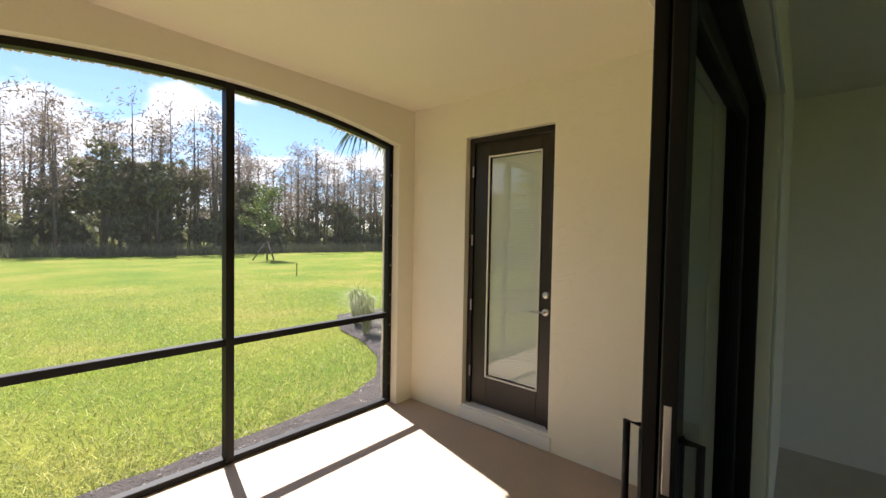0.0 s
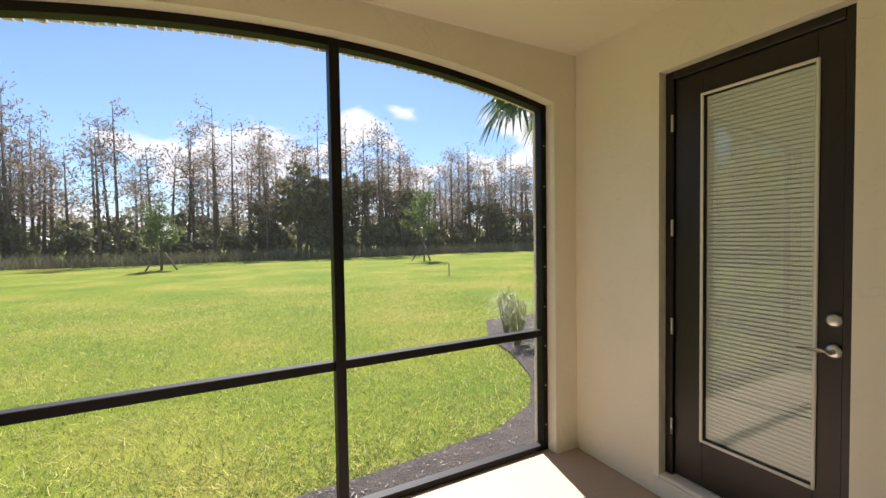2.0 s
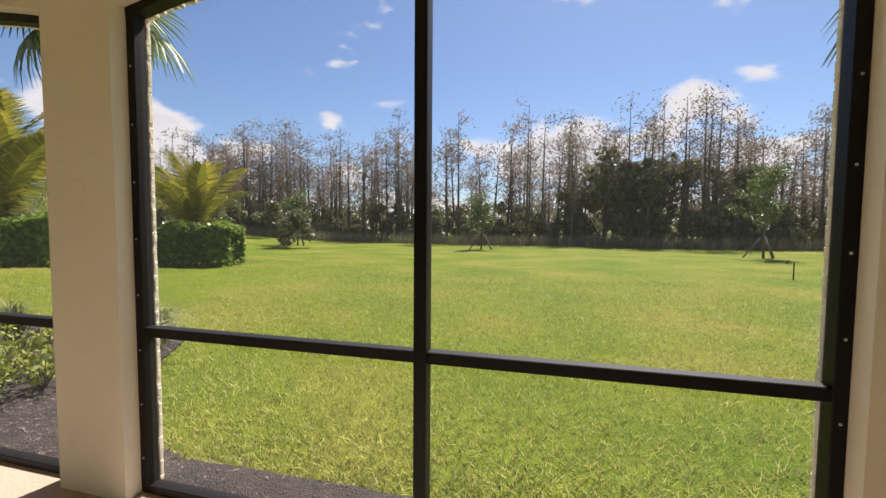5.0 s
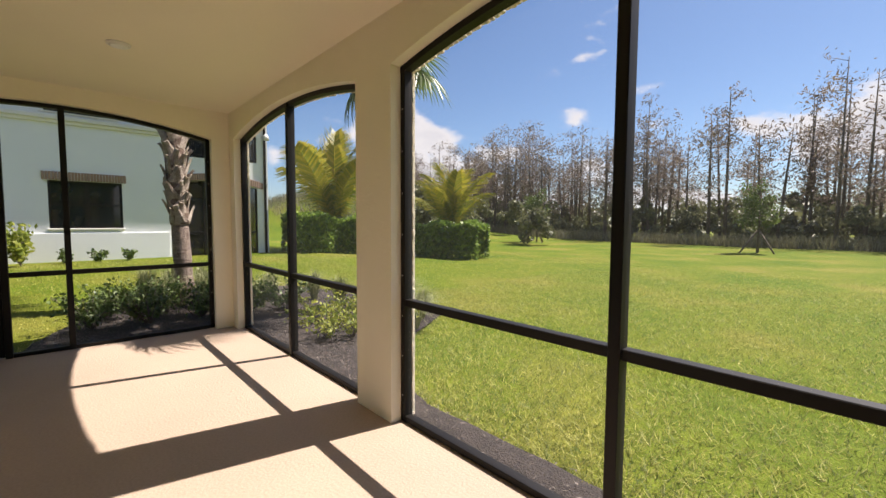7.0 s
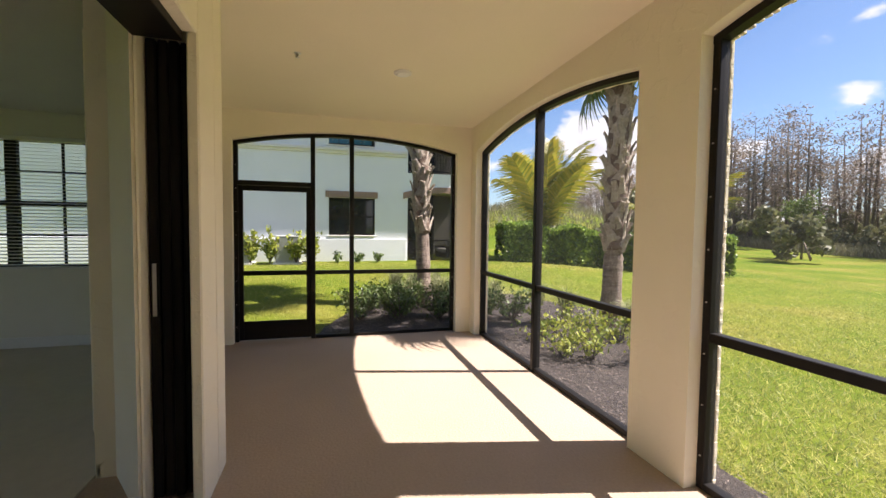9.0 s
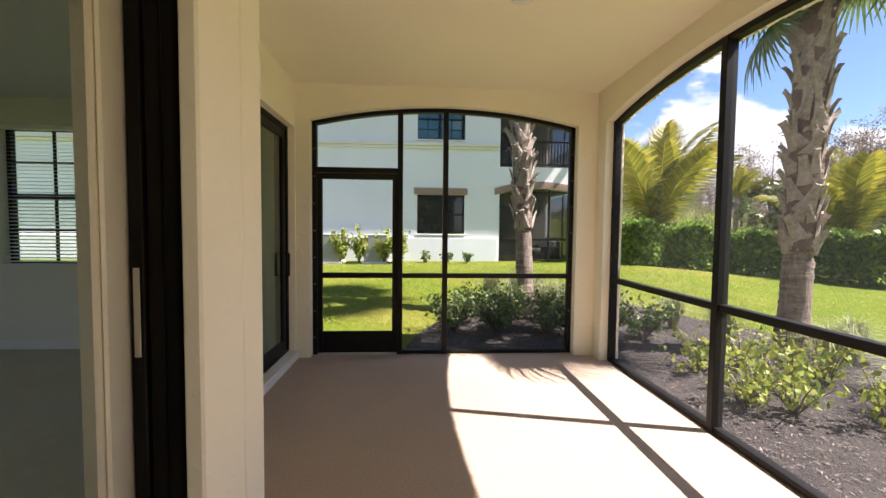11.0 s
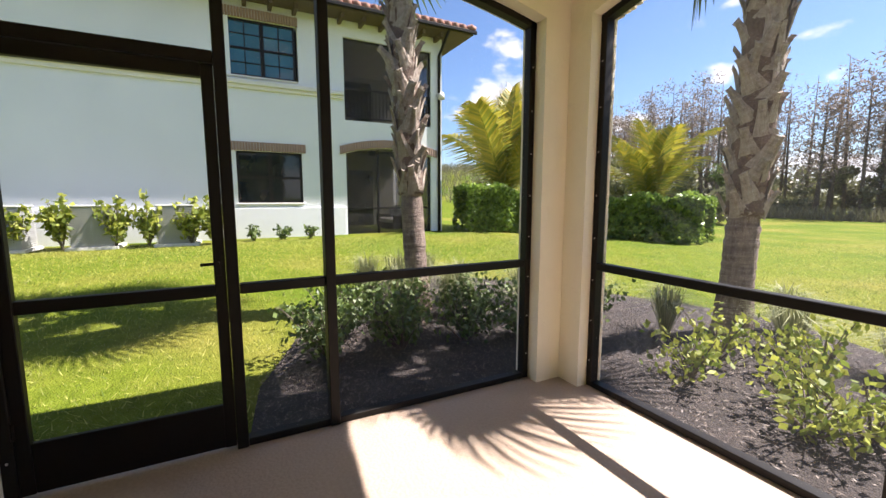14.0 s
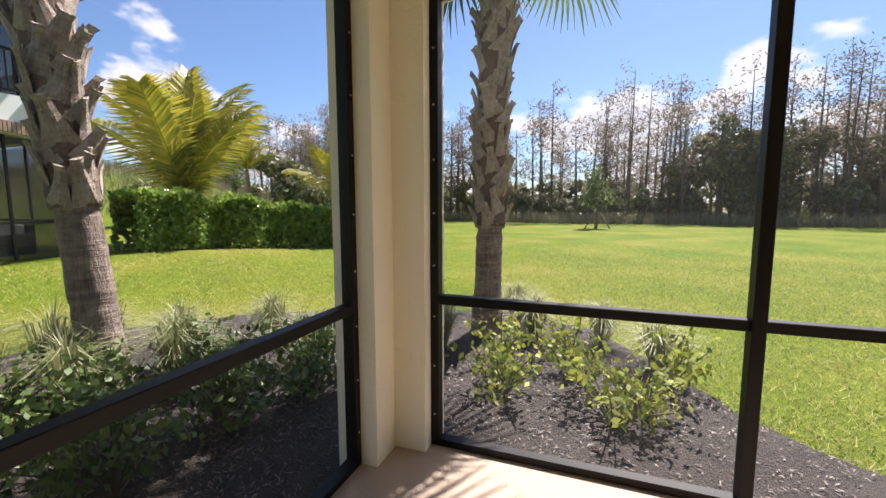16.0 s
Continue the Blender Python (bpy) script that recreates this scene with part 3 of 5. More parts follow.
# ---------- the glazed door ----------
def glazed_door():
    root = tagged(new("glazed_door"), "closed dark brown door with full glass and blinds", "door")
    y0, y1 = DOOR_Y
    x, z0, z1 = X_DOOR + 0.06, DOOR_SILL, DOOR_TOP
    fr = 0.05
    solid("frame", [((x, y0 + 0.001, z0), (x + 0.12, y0 + fr, z1 - 0.001)), ((x, y1 - fr, z0), (x + 0.12, y1 - 0.001, z1 - 0.001)), ((x, y0 + fr, z1 - fr), (x + 0.12, y1 - fr, z1 - 0.001))], DOORPAINT, root, 0.004)
    a, b = y0 + fr + 0.003, y1 - fr - 0.003
    g0, g1, gz0, gz1 = 1.628, 2.138, z0 + 0.29, 2.42
    xf = x + 0.02
    solid("leaf", [((xf, a, z0 + 0.01), (xf + 0.045, g0, z1 - fr - 0.003)), ((xf, g1, z0 + 0.01), (xf + 0.045, b, z1 - fr - 0.003)),
                   ((xf, g0, z0 + 0.01), (xf + 0.045, g1, gz0)), ((xf, g0, gz1), (xf + 0.045, g1, z1 - fr - 0.003))], DOORPAINT, root, 0.002)
    t = 0.012
    solid("glazing_bead", [((xf - 0.012, g0 - t, gz0 - t), (xf, g0 + 0.004, gz1 + t)), ((xf - 0.012, g1 - 0.004, gz0 - t), (xf, g1 + t, gz1 + t)),
                           ((xf - 0.012, g0 + 0.004, gz0 - t), (xf, g1 - 0.004, gz0 + 0.004)), ((xf - 0.012, g0 + 0.004, gz1 - 0.004), (xf, g1 - 0.004, gz1 + t))], TRIM, root, 0.004)
    pane = solid("glass", [((xf + 0.008, g0, gz0), (xf + 0.013, g1, gz1))], DOORGLASS, root)
    pane.visible_shadow = False
    bm = bmesh.new()
    n = 84
    for i in range(n):
        z = gz0 + 0.02 + (gz1 - gz0 - 0.04) * i / (n - 1)
        add_box(bm, (-0.009, g0 + 0.006, -0.0006), (0.009, g1 - 0.006, 0.0006), Matrix.Translation((xf + 0.026, 0, z)) @ Matrix.Rotation(radians(76), 4, "Y"))
    tagged(mesh_ob("blind_slats", bm, BLIND, root), "white mini blind slats between the panes", kind="stuff")
    solid("back_panel", [((xf + 0.040, g0, gz0), (xf + 0.043, g1, gz1))], INWALL, root)
    for z in (0.40, 1.02, 1.62, 2.25):
        tube("hinge", [(x - 0.004, y1 - fr + 0.002, z), (x - 0.004, y1 - fr + 0.002, z + 0.1)], 0.008, NICKEL, root)
    yk = 1.553
    for nm, z, r in (("deadbolt", 1.235, 0.030), ("handle_rose", 1.095, 0.032)):
        tube(nm, [(xf + 0.002, yk, z), (xf - 0.018, yk, z), (xf - 0.024, yk, z)], [r, r, r * 0.7], NICKEL, root, 16)
    tube("lever", [(xf - 0.02, yk, 1.095), (xf - 0.055, yk, 1.095), (xf - 0.058, yk + 0.03, 1.097), (xf - 0.054, yk + 0.12, 1.092)], [0.011, 0.011, 0.010, 0.006], NICKEL, root, 10)
    solid("threshold", [((X_DOOR - 0.012, y0 - 0.03, 0.002), (X_DOOR + 0.10, y1 + 0.03, z0 - 0.022)), ((X_DOOR + 0.001, y0 + 0.002, z0 - 0.022), (x + 0.13, y1 - 0.002, z0))], TRIM, root, 0.006)


glazed_door()


# ---------- sliding doors ----------
def slider_panel(root, x0, x1, y, z0, z1, glass_mat, handle_x=None, sign=1):
    st, d = 0.085, 0.042
    leaf = solid("door_panel", [((x0, y, z0), (x0 + st, y + d, z1)), ((x1 - st, y, z0), (x1, y + d, z1)), ((x0 + st, y, z0), (x1 - st, y + d, z0 + 0.11)), ((x0 + st, y, z1 - 0.085), (x1 - st, y + d, z1))], BRONZE, root, 0.004)
    g = solid("glass", [((x0 + st - 0.004, y + 0.017, z0 + 0.106), (x1 - st + 0.004, y + 0.025, z1 - 0.081))], glass_mat, root)
    g.visible_shadow = False
    if handle_x is not None:
        for s in (1, -1):
            yy = y + d if s > 0 else y
            tube("pull_handle", [(handle_x, yy, 0.92), (handle_x, yy + s * 0.05, 0.92), (handle_x, yy + s * 0.05, 1.16), (handle_x, yy, 1.16)], 0.011, BRONZE, root, 8)


def sliders():
    # recessed two-panel slider, closed
    root = tagged(new("sliding_door"), "closed two-panel dark bronze sliding glass door", "door")
    x0, x1, yb = SL2[0] + 0.002, SL2[1] - 0.002, -0.50
    solid("frame", [((x0, yb, 0.092), (x0 + 0.045, yb + 0.13, SL2_TOP - 0.002)), ((x1 - 0.045, yb, 0.092), (x1, yb + 0.13, SL2_TOP - 0.002)), ((x0 + 0.045, yb, SL2_TOP - 0.05), (x1 - 0.045, yb + 0.13, SL2_TOP - 0.002)),
                    ((x0 + 0.045, yb, 0.092), (x1 - 0.045, yb + 0.13, 0.115))], BRONZE, root, 0.004)
    mid = -3.24
    slider_panel(root, x0 + 0.046, mid + 0.06, yb + 0.072, 0.118, SL2_TOP - 0.052, TINTED, x0 + 0.10)
    slider_panel(root, mid - 0.03, x1 - 0.046, yb + 0.018, 0.118, SL2_TOP - 0.052, TINTED, x1 - 0.10)
    solid("sill", [((x0, yb, 0.0), (x1, yb + 0.199, 0.09))], TRIM, root)
    # wide opening: panels pushed to both sides
    stack = tagged(new("sliding_door"), "open stack of dark bronze sliding glass panels", "door")
    top = OP1_TOP - 0.05
    for i, y in enumerate((0.231, 0.284)):
        slider_panel(stack, 1.22 + 0.03 * i, OP1[1] - 0.05, y, 0.03, top, TINTED, 1.262 + 0.03 * i)
    solid("jamb", [((OP1[1] - 0.048, 0.165, 0.002), (OP1[1] - 0.002, 0.335, OP1_TOP - 0.002)), ((0.6, 0.165, top + 0.003), (OP1[1] - 0.05, 0.335, OP1_TOP - 0.002))], BRONZE, stack, 0.003)
    solid("lock_plate", [((1.217, 0.243, 1.02), (1.2205, 0.262, 1.26))], NICKEL, stack, 0.001)
    pocket = tagged(new("sliding_door"), "dark bronze stacked door edges in wall pocket", "door")
    boxes = [((-1.14, 0.125 + 0.053 * i, 0.03), (-0.985 - 0.008 * (i % 2), 0.125 + 0.053 * i + 0.044, OP1_TOP - 0.003)) for i in range(4)]
    solid("door_edges", boxes, BRONZE, pocket, 0.004)
    solid("head_track", [((OP1[0] + 0.002, 0.115, top + 0.003), (0.59, 0.335, OP1_TOP - 0.002))], BRONZE, pocket, 0.003)
    solid("lock_plate", [((-0.985, 0.139, 1.02), (-0.981, 0.158, 1.30))], NICKEL, pocket, 0.001)
    tracks = [((-0.98, 0.118, 0.001), (OP1[1], 0.345, 0.012))] + [((OP1[0], 0.142 + 0.053 * i, 0.012), (OP1[1], 0.150 + 0.053 * i, 0.026)) for i in range(4)]
    solid("floor_track", tracks, ALU, pocket)


sliders()


# ---------- ceiling fittings ----------
def ceiling_fittings():
    z = CEIL_Z
    root = tagged(new("ceiling_light"), "round white flush ceiling light, switched off", "lamp")
    tube("ring", [(-2.41, 1.70, z), (-2.41, 1.70, z - 0.012), (-2.41, 1.70, z - 0.02)], [0.085, 0.083, 0.07], WHITE, root, 28)
    tube("diffuser", [(-2.41, 1.70, z - 0.02), (-2.41, 1.70, z - 0.024)], [0.066, 0.05], BLIND, root, 24)
    root = tagged(new("fire_sprinkler"), "small white fire sprinkler head on ceiling", "sprinkler")
    p = (-2.25, 0.775)
    tube("plate", [(*p, z), (*p, z - 0.006)], [0.032, 0.028], WHITE, root, 16)
    tube("nozzle", [(*p, z - 0.006), (*p, z - 0.03), (*p, z - 0.032), (*p, z - 0.036)], [0.010, 0.006, 0.018, 0.018], NICKEL, root, 10)


ceiling_fittings()


# ---------- room behind the wide opening ----------
def room():
    W = -4.62
    wy, wz = (-3.70, -1.66), (0.96, 2.56)
    t = 0.22
    tagged(solid("wall_room_west", [((W - t, -6.2, -0.1), (W, wy[0], 3.1)), ((W - t, wy[1], -0.1), (W, -0.62, 3.1)), ((W - t, wy[0], -0.1), (W, wy[1], wz[0])), ((W - t, wy[0], wz[1]), (W, wy[1], 3.1))], INWALL),
           "plain beige painted room wall with a window", "wall", kind="structure")
    # South wall is out of view; its wide opening is added to brighten the room.
    tagged(solid("wall_room_south", [((W - t, -6.4, -0.1), (-2.5, -6.2, 3.1)), ((3.0, -6.4, -0.1), (4.6, -6.2, 3.1)), ((-2.5, -6.4, -0.1), (3.0, -6.2, 0.1)), ((-2.5, -6.4, 2.5), (3.0, -6.2, 3.1))], INWALL), "unseen beige room wall, wide opening added to let daylight in", "wall", kind="structure")
    tagged(solid("wall_room_east", [((4.4, -6.2, -0.1), (4.6, 0.40, 3.1)), ((X_DOOR + 0.25, 0.10, -0.1), (4.4, 0.3, 3.1))], INWALL), "plain beige painted room wall", "wall", kind="structure")
    bm = bmesh.new()
    plan = [(-0.875, 0.099), (-2.02, -0.632), (SL2[1], -0.632), (SL2[1], Y_HOUSE), (PIER_X, Y_HOUSE), (PIER_X, 0.099)]
    lo = [bm.verts.new((x, y, -0.1)) for x, y in plan]
    hi = [bm.verts.new((x, y, 3.1)) for x, y in plan]
    n = len(plan)
    for k in range(n):
        bm.faces.new((lo[k], lo[(k + 1) % n], hi[(k + 1) % n], hi[k]))
    bmesh.ops.recalc_face_normals(bm, faces=bm.faces[:])
    tagged(mesh_ob("wall_room_north", bm, CREAM), "cream wall slanting between room and patio", "wall", kind="structure")
    tagged(solid("wall_room_lining", [((OP1[1] + 0.003, 0.088, 0), (4.4, 0.098, 3.0)), ((-0.87, 0.088, OP1_TOP), (OP1[1], 0.098, 3.0))], INWALL), "painted plaster lining beside the opening", "wall", kind="structure")
    tagged(solid("floor_room", [((W, -6.2, -0.2), (4.4, -0.32, 0.0)), ((-1.0, -0.32, -0.2), (4.4, 0.40, -0.001))], INFLOOR), "bare grey-beige room floor", "floor", kind="structure")
    tagged(solid("ceiling_room", [((W - t, -6.2, 2.86), (4.6, -0.634, 3.05)), ((-0.88, -0.634, 2.86), (4.6, 0.087, 3.05)), ((-1.33, -0.634, 2.86), (-0.88, -0.20, 3.05)), ((-2.02, -0.634, 2.86), (-1.33, -0.32, 3.05))], INWALL), "plain room ceiling", "ceiling", kind="structure")
    tagged(solid("baseboard", [((W, -6.2, 0.0), (W + 0.015, -0.64, 0.13)), ((-0.868, 0.06, 0.0), (-0.853, 0.113, 0.13))], WHITE, bevel=0.004), "white painted baseboard", "baseboard", kind="structure")
    win = tagged(new("window"), "dark-framed room window with white venetian blind", "window")
    x0, x1 = W - 0.16, W - 0.10
    f = 0.05
    ym = (wy[0] + wy[1]) / 2
    bars = [((x0, wy[0], wz[0]), (x1, wy[0] + f, wz[1])), ((x0, wy[1] - f, wz[0]), (x1, wy[1], wz[1])), ((x0, ym - 0.06, wz[0]), (x1, ym + 0.06, wz[1])),
            ((x0, wy[0] + f, wz[0]), (x1, wy[1] - f, wz[0] + f)), ((x0, wy[0] + f, wz[1] - f), (x1, wy[1] - f, wz[1])), ((x0 + 0.01, wy[0] + f, 1.73), (x1 - 0.01, wy[1] - f, 1.79))]
    for a, b in ((wy[0] + f, ym - 0.06), (ym + 0.06, wy[1] - f)):
        bars.append(((x0 + 0.015, (a + b) / 2 - 0.012, wz[0] + f), (x1 - 0.015, (a + b) / 2 + 0.012, wz[1] - f)))
        for z in (1.37, 2.15):
            bars.append(((x0 + 0.016, a, z - 0.012), (x1 - 0.016, b, z + 0.012)))
    solid("frame", bars, BRONZE, win, 0.003)
    g = solid("glass", [((x0 + 0.025, wy[0] + f, wz[0] + f), (x0 + 0.03, wy[1] - f, wz[1] - f))], GLASS, win)
    g.visible_shadow = False
    solid("sill", [((W - 0.09, wy[0] + 0.002, wz[0] + 0.002), (W + 0.03, wy[1] - 0.002, wz[0] + 0.025))], WHITE, win, 0.004)
    bl = tagged(new("window_blind"), "white venetian blind hanging in the window", "blind")
    bm = bmesh.new()
    n = 36
    for i in range(n):
        add_box(bm, (-0.022, wy[0] + 0.03, -0.001), (0.022, wy[1] - 0.03, 0.001), Matrix.Translation((W - 0.05, 0, wz[0] + 0.05 + (wz[1] - wz[0] - 0.10) * i / n)) @ Matrix.Rotation(radians(12), 4, "Y"))
    tagged(mesh_ob("slats", bm, BLIND, bl), "thin white slats", kind="stuff")
    solid("head_rail", [((W - 0.08, wy[0] + 0.02, wz[1] - 0.05), (W - 0.02, wy[1] - 0.02, wz[1] - 0.002))], BLIND, bl, 0.003)
    tagged(solid("wall_outlet", [((W, -2.95, 0.40), (W + 0.006, -2.88, 0.515))], WHITE, bevel=0.002), "white wall outlet plate", "outlet")


room()


# ---------- the next house ----------
HX, HY = -14.5, 7.25


def next_house():
    root = tagged(new("house"), "white stucco two-storey house with tiled roof", "house")
    z0 = 0.05
    back, south, top = HX - 11, -16.0, 6.56
    w1 = (1.01, 2.72, 1.26, 2.67)
    w2 = (0.95, 2.66, 4.64, 6.10)
    balc = (4.0, 6.85, 3.72, 6.08)
    low = (4.0, 6.90, 0.20, 2.84)
    # facade in panels round its openings
    t = 0.3
    ys = (south, w1[0], w1[1], balc[0], balc[1], HY)
    def wall(y0, y1, za, zb):
        return ((HX - t, y0, za), (HX, y1, zb))
    boxes = [wall(ys[0], ys[1], z0, top), wall(ys[2], ys[3], z0, top), wall(ys[4], ys[5], z0, top),
             wall(w1[0], w1[1], z0, w1[2]), wall(w1[0], w1[1], w1[3], w2[2]), wall(w1[0], w1[1], w2[3], top),
             wall(balc[0], balc[1], low[3] + 0.18, balc[2]), wall(balc[0], balc[1], balc[3], top)]
    boxes += [((HX - 4.5, HY - 0.3, 2.95), (HX - t, HY, 3.75)), ((HX - 4.5, HY - 0.3, 6.08), (HX - t, HY, top)), ((HX - 4.5, HY - 0.3, z0), (HX - 4.0, HY, top)),
              ((back, HY - 0.3, z0), (HX - 4.5, HY, top)), ((back, south, z0), (back + 0.3, HY - 0.3, top)), ((back + 0.3, south, z0), (HX - t, south + 0.3, top))]
    solid("wall", boxes, HOUSEWALL, root)
    solid("plinth", [((HX, south, z0), (HX + 0.05, 3.95, 1.12))], HOUSEWALL, root, 0.01)
    bm = bmesh.new()
    n = 14
    for k in range(n):
        ya, yb = low[0] + (low[1] - low[0]) * k / n, low[0] + (low[1] - low[0]) * (k + 1) / n
        def az(y):
            return low[3] - 0.10 + 0.22 * (1 - ((y - (low[0] + low[1]) / 2) / ((low[1] - low[0]) / 2)) ** 2)
        vs = [bm.verts.new(p) for p in ((HX, ya, az(ya)), (HX, yb, az(yb)), (HX, yb, low[3] + 0.19), (HX, ya, low[3] + 0.19), (HX - t, ya, az(ya)), (HX - t, yb, az(yb)))]
        bm.faces.new((vs[0], vs[1], vs[2], vs[3])); bm.faces.new((vs[1], vs[0], vs[4], vs[5]))
    mesh_ob("arch_spandrel", bm, HOUSEWALL, root)
    solid("belt_course", [((HX, south, 4.30), (HX + 0.07, 3.96, 4.40)), ((HX, south, 4.40), (HX + 0.13, 3.97, 4.52))], HOUSEBAND, root, 0.015)
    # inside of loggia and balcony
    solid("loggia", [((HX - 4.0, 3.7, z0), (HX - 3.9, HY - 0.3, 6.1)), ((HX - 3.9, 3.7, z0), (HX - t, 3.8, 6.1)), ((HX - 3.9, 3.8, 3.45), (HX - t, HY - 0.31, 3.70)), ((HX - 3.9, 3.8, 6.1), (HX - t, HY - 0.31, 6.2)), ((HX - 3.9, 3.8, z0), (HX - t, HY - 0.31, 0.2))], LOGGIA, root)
    for za, zb in ((0.21, 2.5), (3.72, 5.9)):
        solid("loggia_door", [((HX - 3.89, 4.3, za), (HX - 3.84, 6.05, zb))], DARKGLASS, root, 0.01)
    def window(y0, y1, za, zb, cols, rows, mat):
        w = new("window"); w.parent = root
        f = 0.06
        bars = [((HX - 0.14, y0, za), (HX - 0.06, y0 + f, zb)), ((HX - 0.14, y1 - f, za), (HX - 0.06, y1, zb)), ((HX - 0.14, y0 + f, za), (HX - 0.06, y1 - f, za + f)), ((HX - 0.14, y0 + f, zb - f), (HX - 0.06, y1 - f, zb)),
                ((HX - 0.135, (y0 + y1) / 2 - 0.05, za + f), (HX - 0.065, (y0 + y1) / 2 + 0.05, zb - f)), ((HX - 0.13, y0 + f, (za + zb) / 2 - 0.03), (HX - 0.07, y1 - f, (za + zb) / 2 + 0.03))]
        for i in range(1, cols):
            y = y0 + (y1 - y0) * i / cols
            bars.append(((HX - 0.125, y - 0.012, za + f), (HX - 0.08, y + 0.012, zb - f)))
        for i in range(1, rows):
            z = za + (zb - za) * i / rows
            bars.append(((HX - 0.124, y0 + f, z - 0.012), (HX - 0.081, y1 - f, z + 0.012)))
        solid("frame", bars, BRONZE, w)
        solid("pane", [((HX - 0.12, y0 + f, za + f), (HX - 0.10, y1 - f, zb - f))], mat, w)
        solid("sill", [((HX - 0.06, y0 - 0.04, za - 0.05), (HX + 0.06, y1 + 0.04, za - 0.001))], HOUSEBAND, w, 0.01)
    window(*w1, 1, 1, DARKGLASS)
    window(*w2, 4, 4, BLUE_REFLECTION)
    # screens in loggia and balcony openings
    bars = []
    for y in (balc[0], 5.0, 5.85, balc[1] - 0.05):
        bars.append(((HX - 0.12, y, 0.2), (HX - 0.07, y + 0.05, 2.9)))
    for y in (balc[0], balc[1] - 0.05):
        bars.append(((HX - 0.12, y, balc[2]), (HX - 0.07, y + 0.05, balc[3])))
    bars += [((HX - 0.12, balc[0], 1.05), (HX - 0.07, balc[1], 1.10)), ((HX - 0.12, balc[0], balc[3] - 0.05), (HX - 0.07, balc[1], balc[3])), ((HX - 0.12, balc[0], 0.2), (HX - 0.07, balc[1], 0.26))]
    bars += [((HX - 2.0, HY - 0.2, 0.2), (HX - 1.95, HY - 0.15, 2.95)), ((HX - 2.0, HY - 0.2, 3.75), (HX - 1.95, HY - 0.15, 6.1)), ((HX - 4.0, HY - 0.2, 1.05), (HX - t, HY - 0.15, 1.1))]
    solid("screen_frame", bars, BRONZE, root)
    rail = [((HX - 0.06, balc[0], 4.62), (HX - 0.01, balc[1], 4.67)), ((HX - 0.06, balc[0], 3.80), (HX - 0.02, balc[1], 3.84))]
    y = balc[0] + 0.06
    while y < balc[1]:
        rail.append(((HX - 0.045, y, 3.84), (HX - 0.025, y + 0.02, 4.62)))
        y += 0.115
    x = HX - 4.0
    while x < HX - t:
        rail.append(((x, HY - 0.09, 3.80), (x + 0.02, HY - 0.07, 4.62)))
        x += 0.115
    rail.append(((HX - 4.0, HY - 0.1, 4.62), (HX - t, HY - 0.06, 4.67)))
    solid("balcony_railing", rail, BRONZE, root)
    for za, zb in ((0.22, 2.86), (3.74, 6.06)):
        o = solid("screen_mesh", [((HX - 0.096, balc[0] + 0.02, za), (HX - 0.094, balc[1] - 0.02, zb))], DENSE, root)
        o = solid("screen_mesh", [((HX - 3.98, HY - 0.176, za), (HX - t - 0.01, HY - 0.174, zb))], DENSE, root)
    bm = bmesh.new()
    add_tube(bm, [(HX - 1.6, 5.3, 3.44), (HX - 1.6, 5.3, 3.0)], [0.02, 0.02], 6)
    add_tube(bm, [(HX - 1.6, 5.3, 3.02), (HX - 1.6, 5.3, 2.86)], [0.11, 0.09], 10)
    for k in range(5):
        m = Matrix.Translation((HX - 1.6, 5.3, 2.95)) @ Matrix.Rotation(k * math.tau / 5, 4, "Z")
        add_box(bm, (0.1, -0.06, -0.006), (0.62, 0.06, 0.006), m)
    tagged(mesh_ob("ceiling_fan", bm, BRONZE, root), "dark ceiling fan at rest")
    # brick heads
    brick_me = None
    def bricks(y0, y1, zf):
        nonlocal brick_me
        y = y0
        while y < y1:
            if brick_me is None:
                o = solid("brick", [((0, 0, 0), (0.09, 0.062, 0.24))], BRICK, root, 0.006)
                brick_me = o.data
            else:
                o = new("brick", brick_me); o.parent = root
            o.location = (HX - 0.03, y, zf(y))
            y += 0.072
    bricks(w1[0] - 0.12, w1[1] + 0.1, lambda y: 2.675)
    bricks(w2[0] - 0.08, w2[1] + 0.05, lambda y: 6.105)
    bricks(low[0] - 0.18, low[1] + 0.12, lambda y: low[3] - 0.08 + 0.20 * (1 - ((y - 5.45) / 1.45) ** 2))
    # eaves, rafters, roof
    ov = 0.75
    bm = bmesh.new()
    x1, y1, x2, y2 = HX + ov, HY + ov, back - ov, south - ov
    mx, h = (x1 + x2) / 2, 2.6
    ridge = [(mx, y1 - (x1 - mx), top + 0.1 + h), (mx, y2 + (x1 - mx), top + 0.1 + h)]
    e = [(x1, y2, top - 0.02), (x1, y1, top - 0.02), (x2, y1, top - 0.02), (x2, y2, top - 0.02)]
    v = [bm.verts.new(p) for p in e] + [bm.verts.new((p[0], p[1], p[2] + 0.14)) for p in e] + [bm.verts.new(p) for p in ridge]
    for f in ((0, 1, 5, 4), (1, 2, 6, 5), (2, 3, 7, 6), (3, 0, 4, 7), (3, 2, 1, 0), (4, 5, 8, 9), (5, 6, 8), (6, 7, 9, 8), (7, 4, 9)):
        bm.faces.new([v[k] for k in f])
    mesh_ob("roof", bm, EAVEWOOD, root)
    bm = bmesh.new()
    slope = Vector((mx - x1, 0, h - 0.04)).normalized()
    y = y2 + 0.2
    while y < y1:
        reach = min(2.2, y1 - y)
        a = Vector((x1 + 0.05, y, top + 0.14))
        add_tube(bm, [a, a + slope * max(reach, 0.2)], [0.11, 0.11], 6)
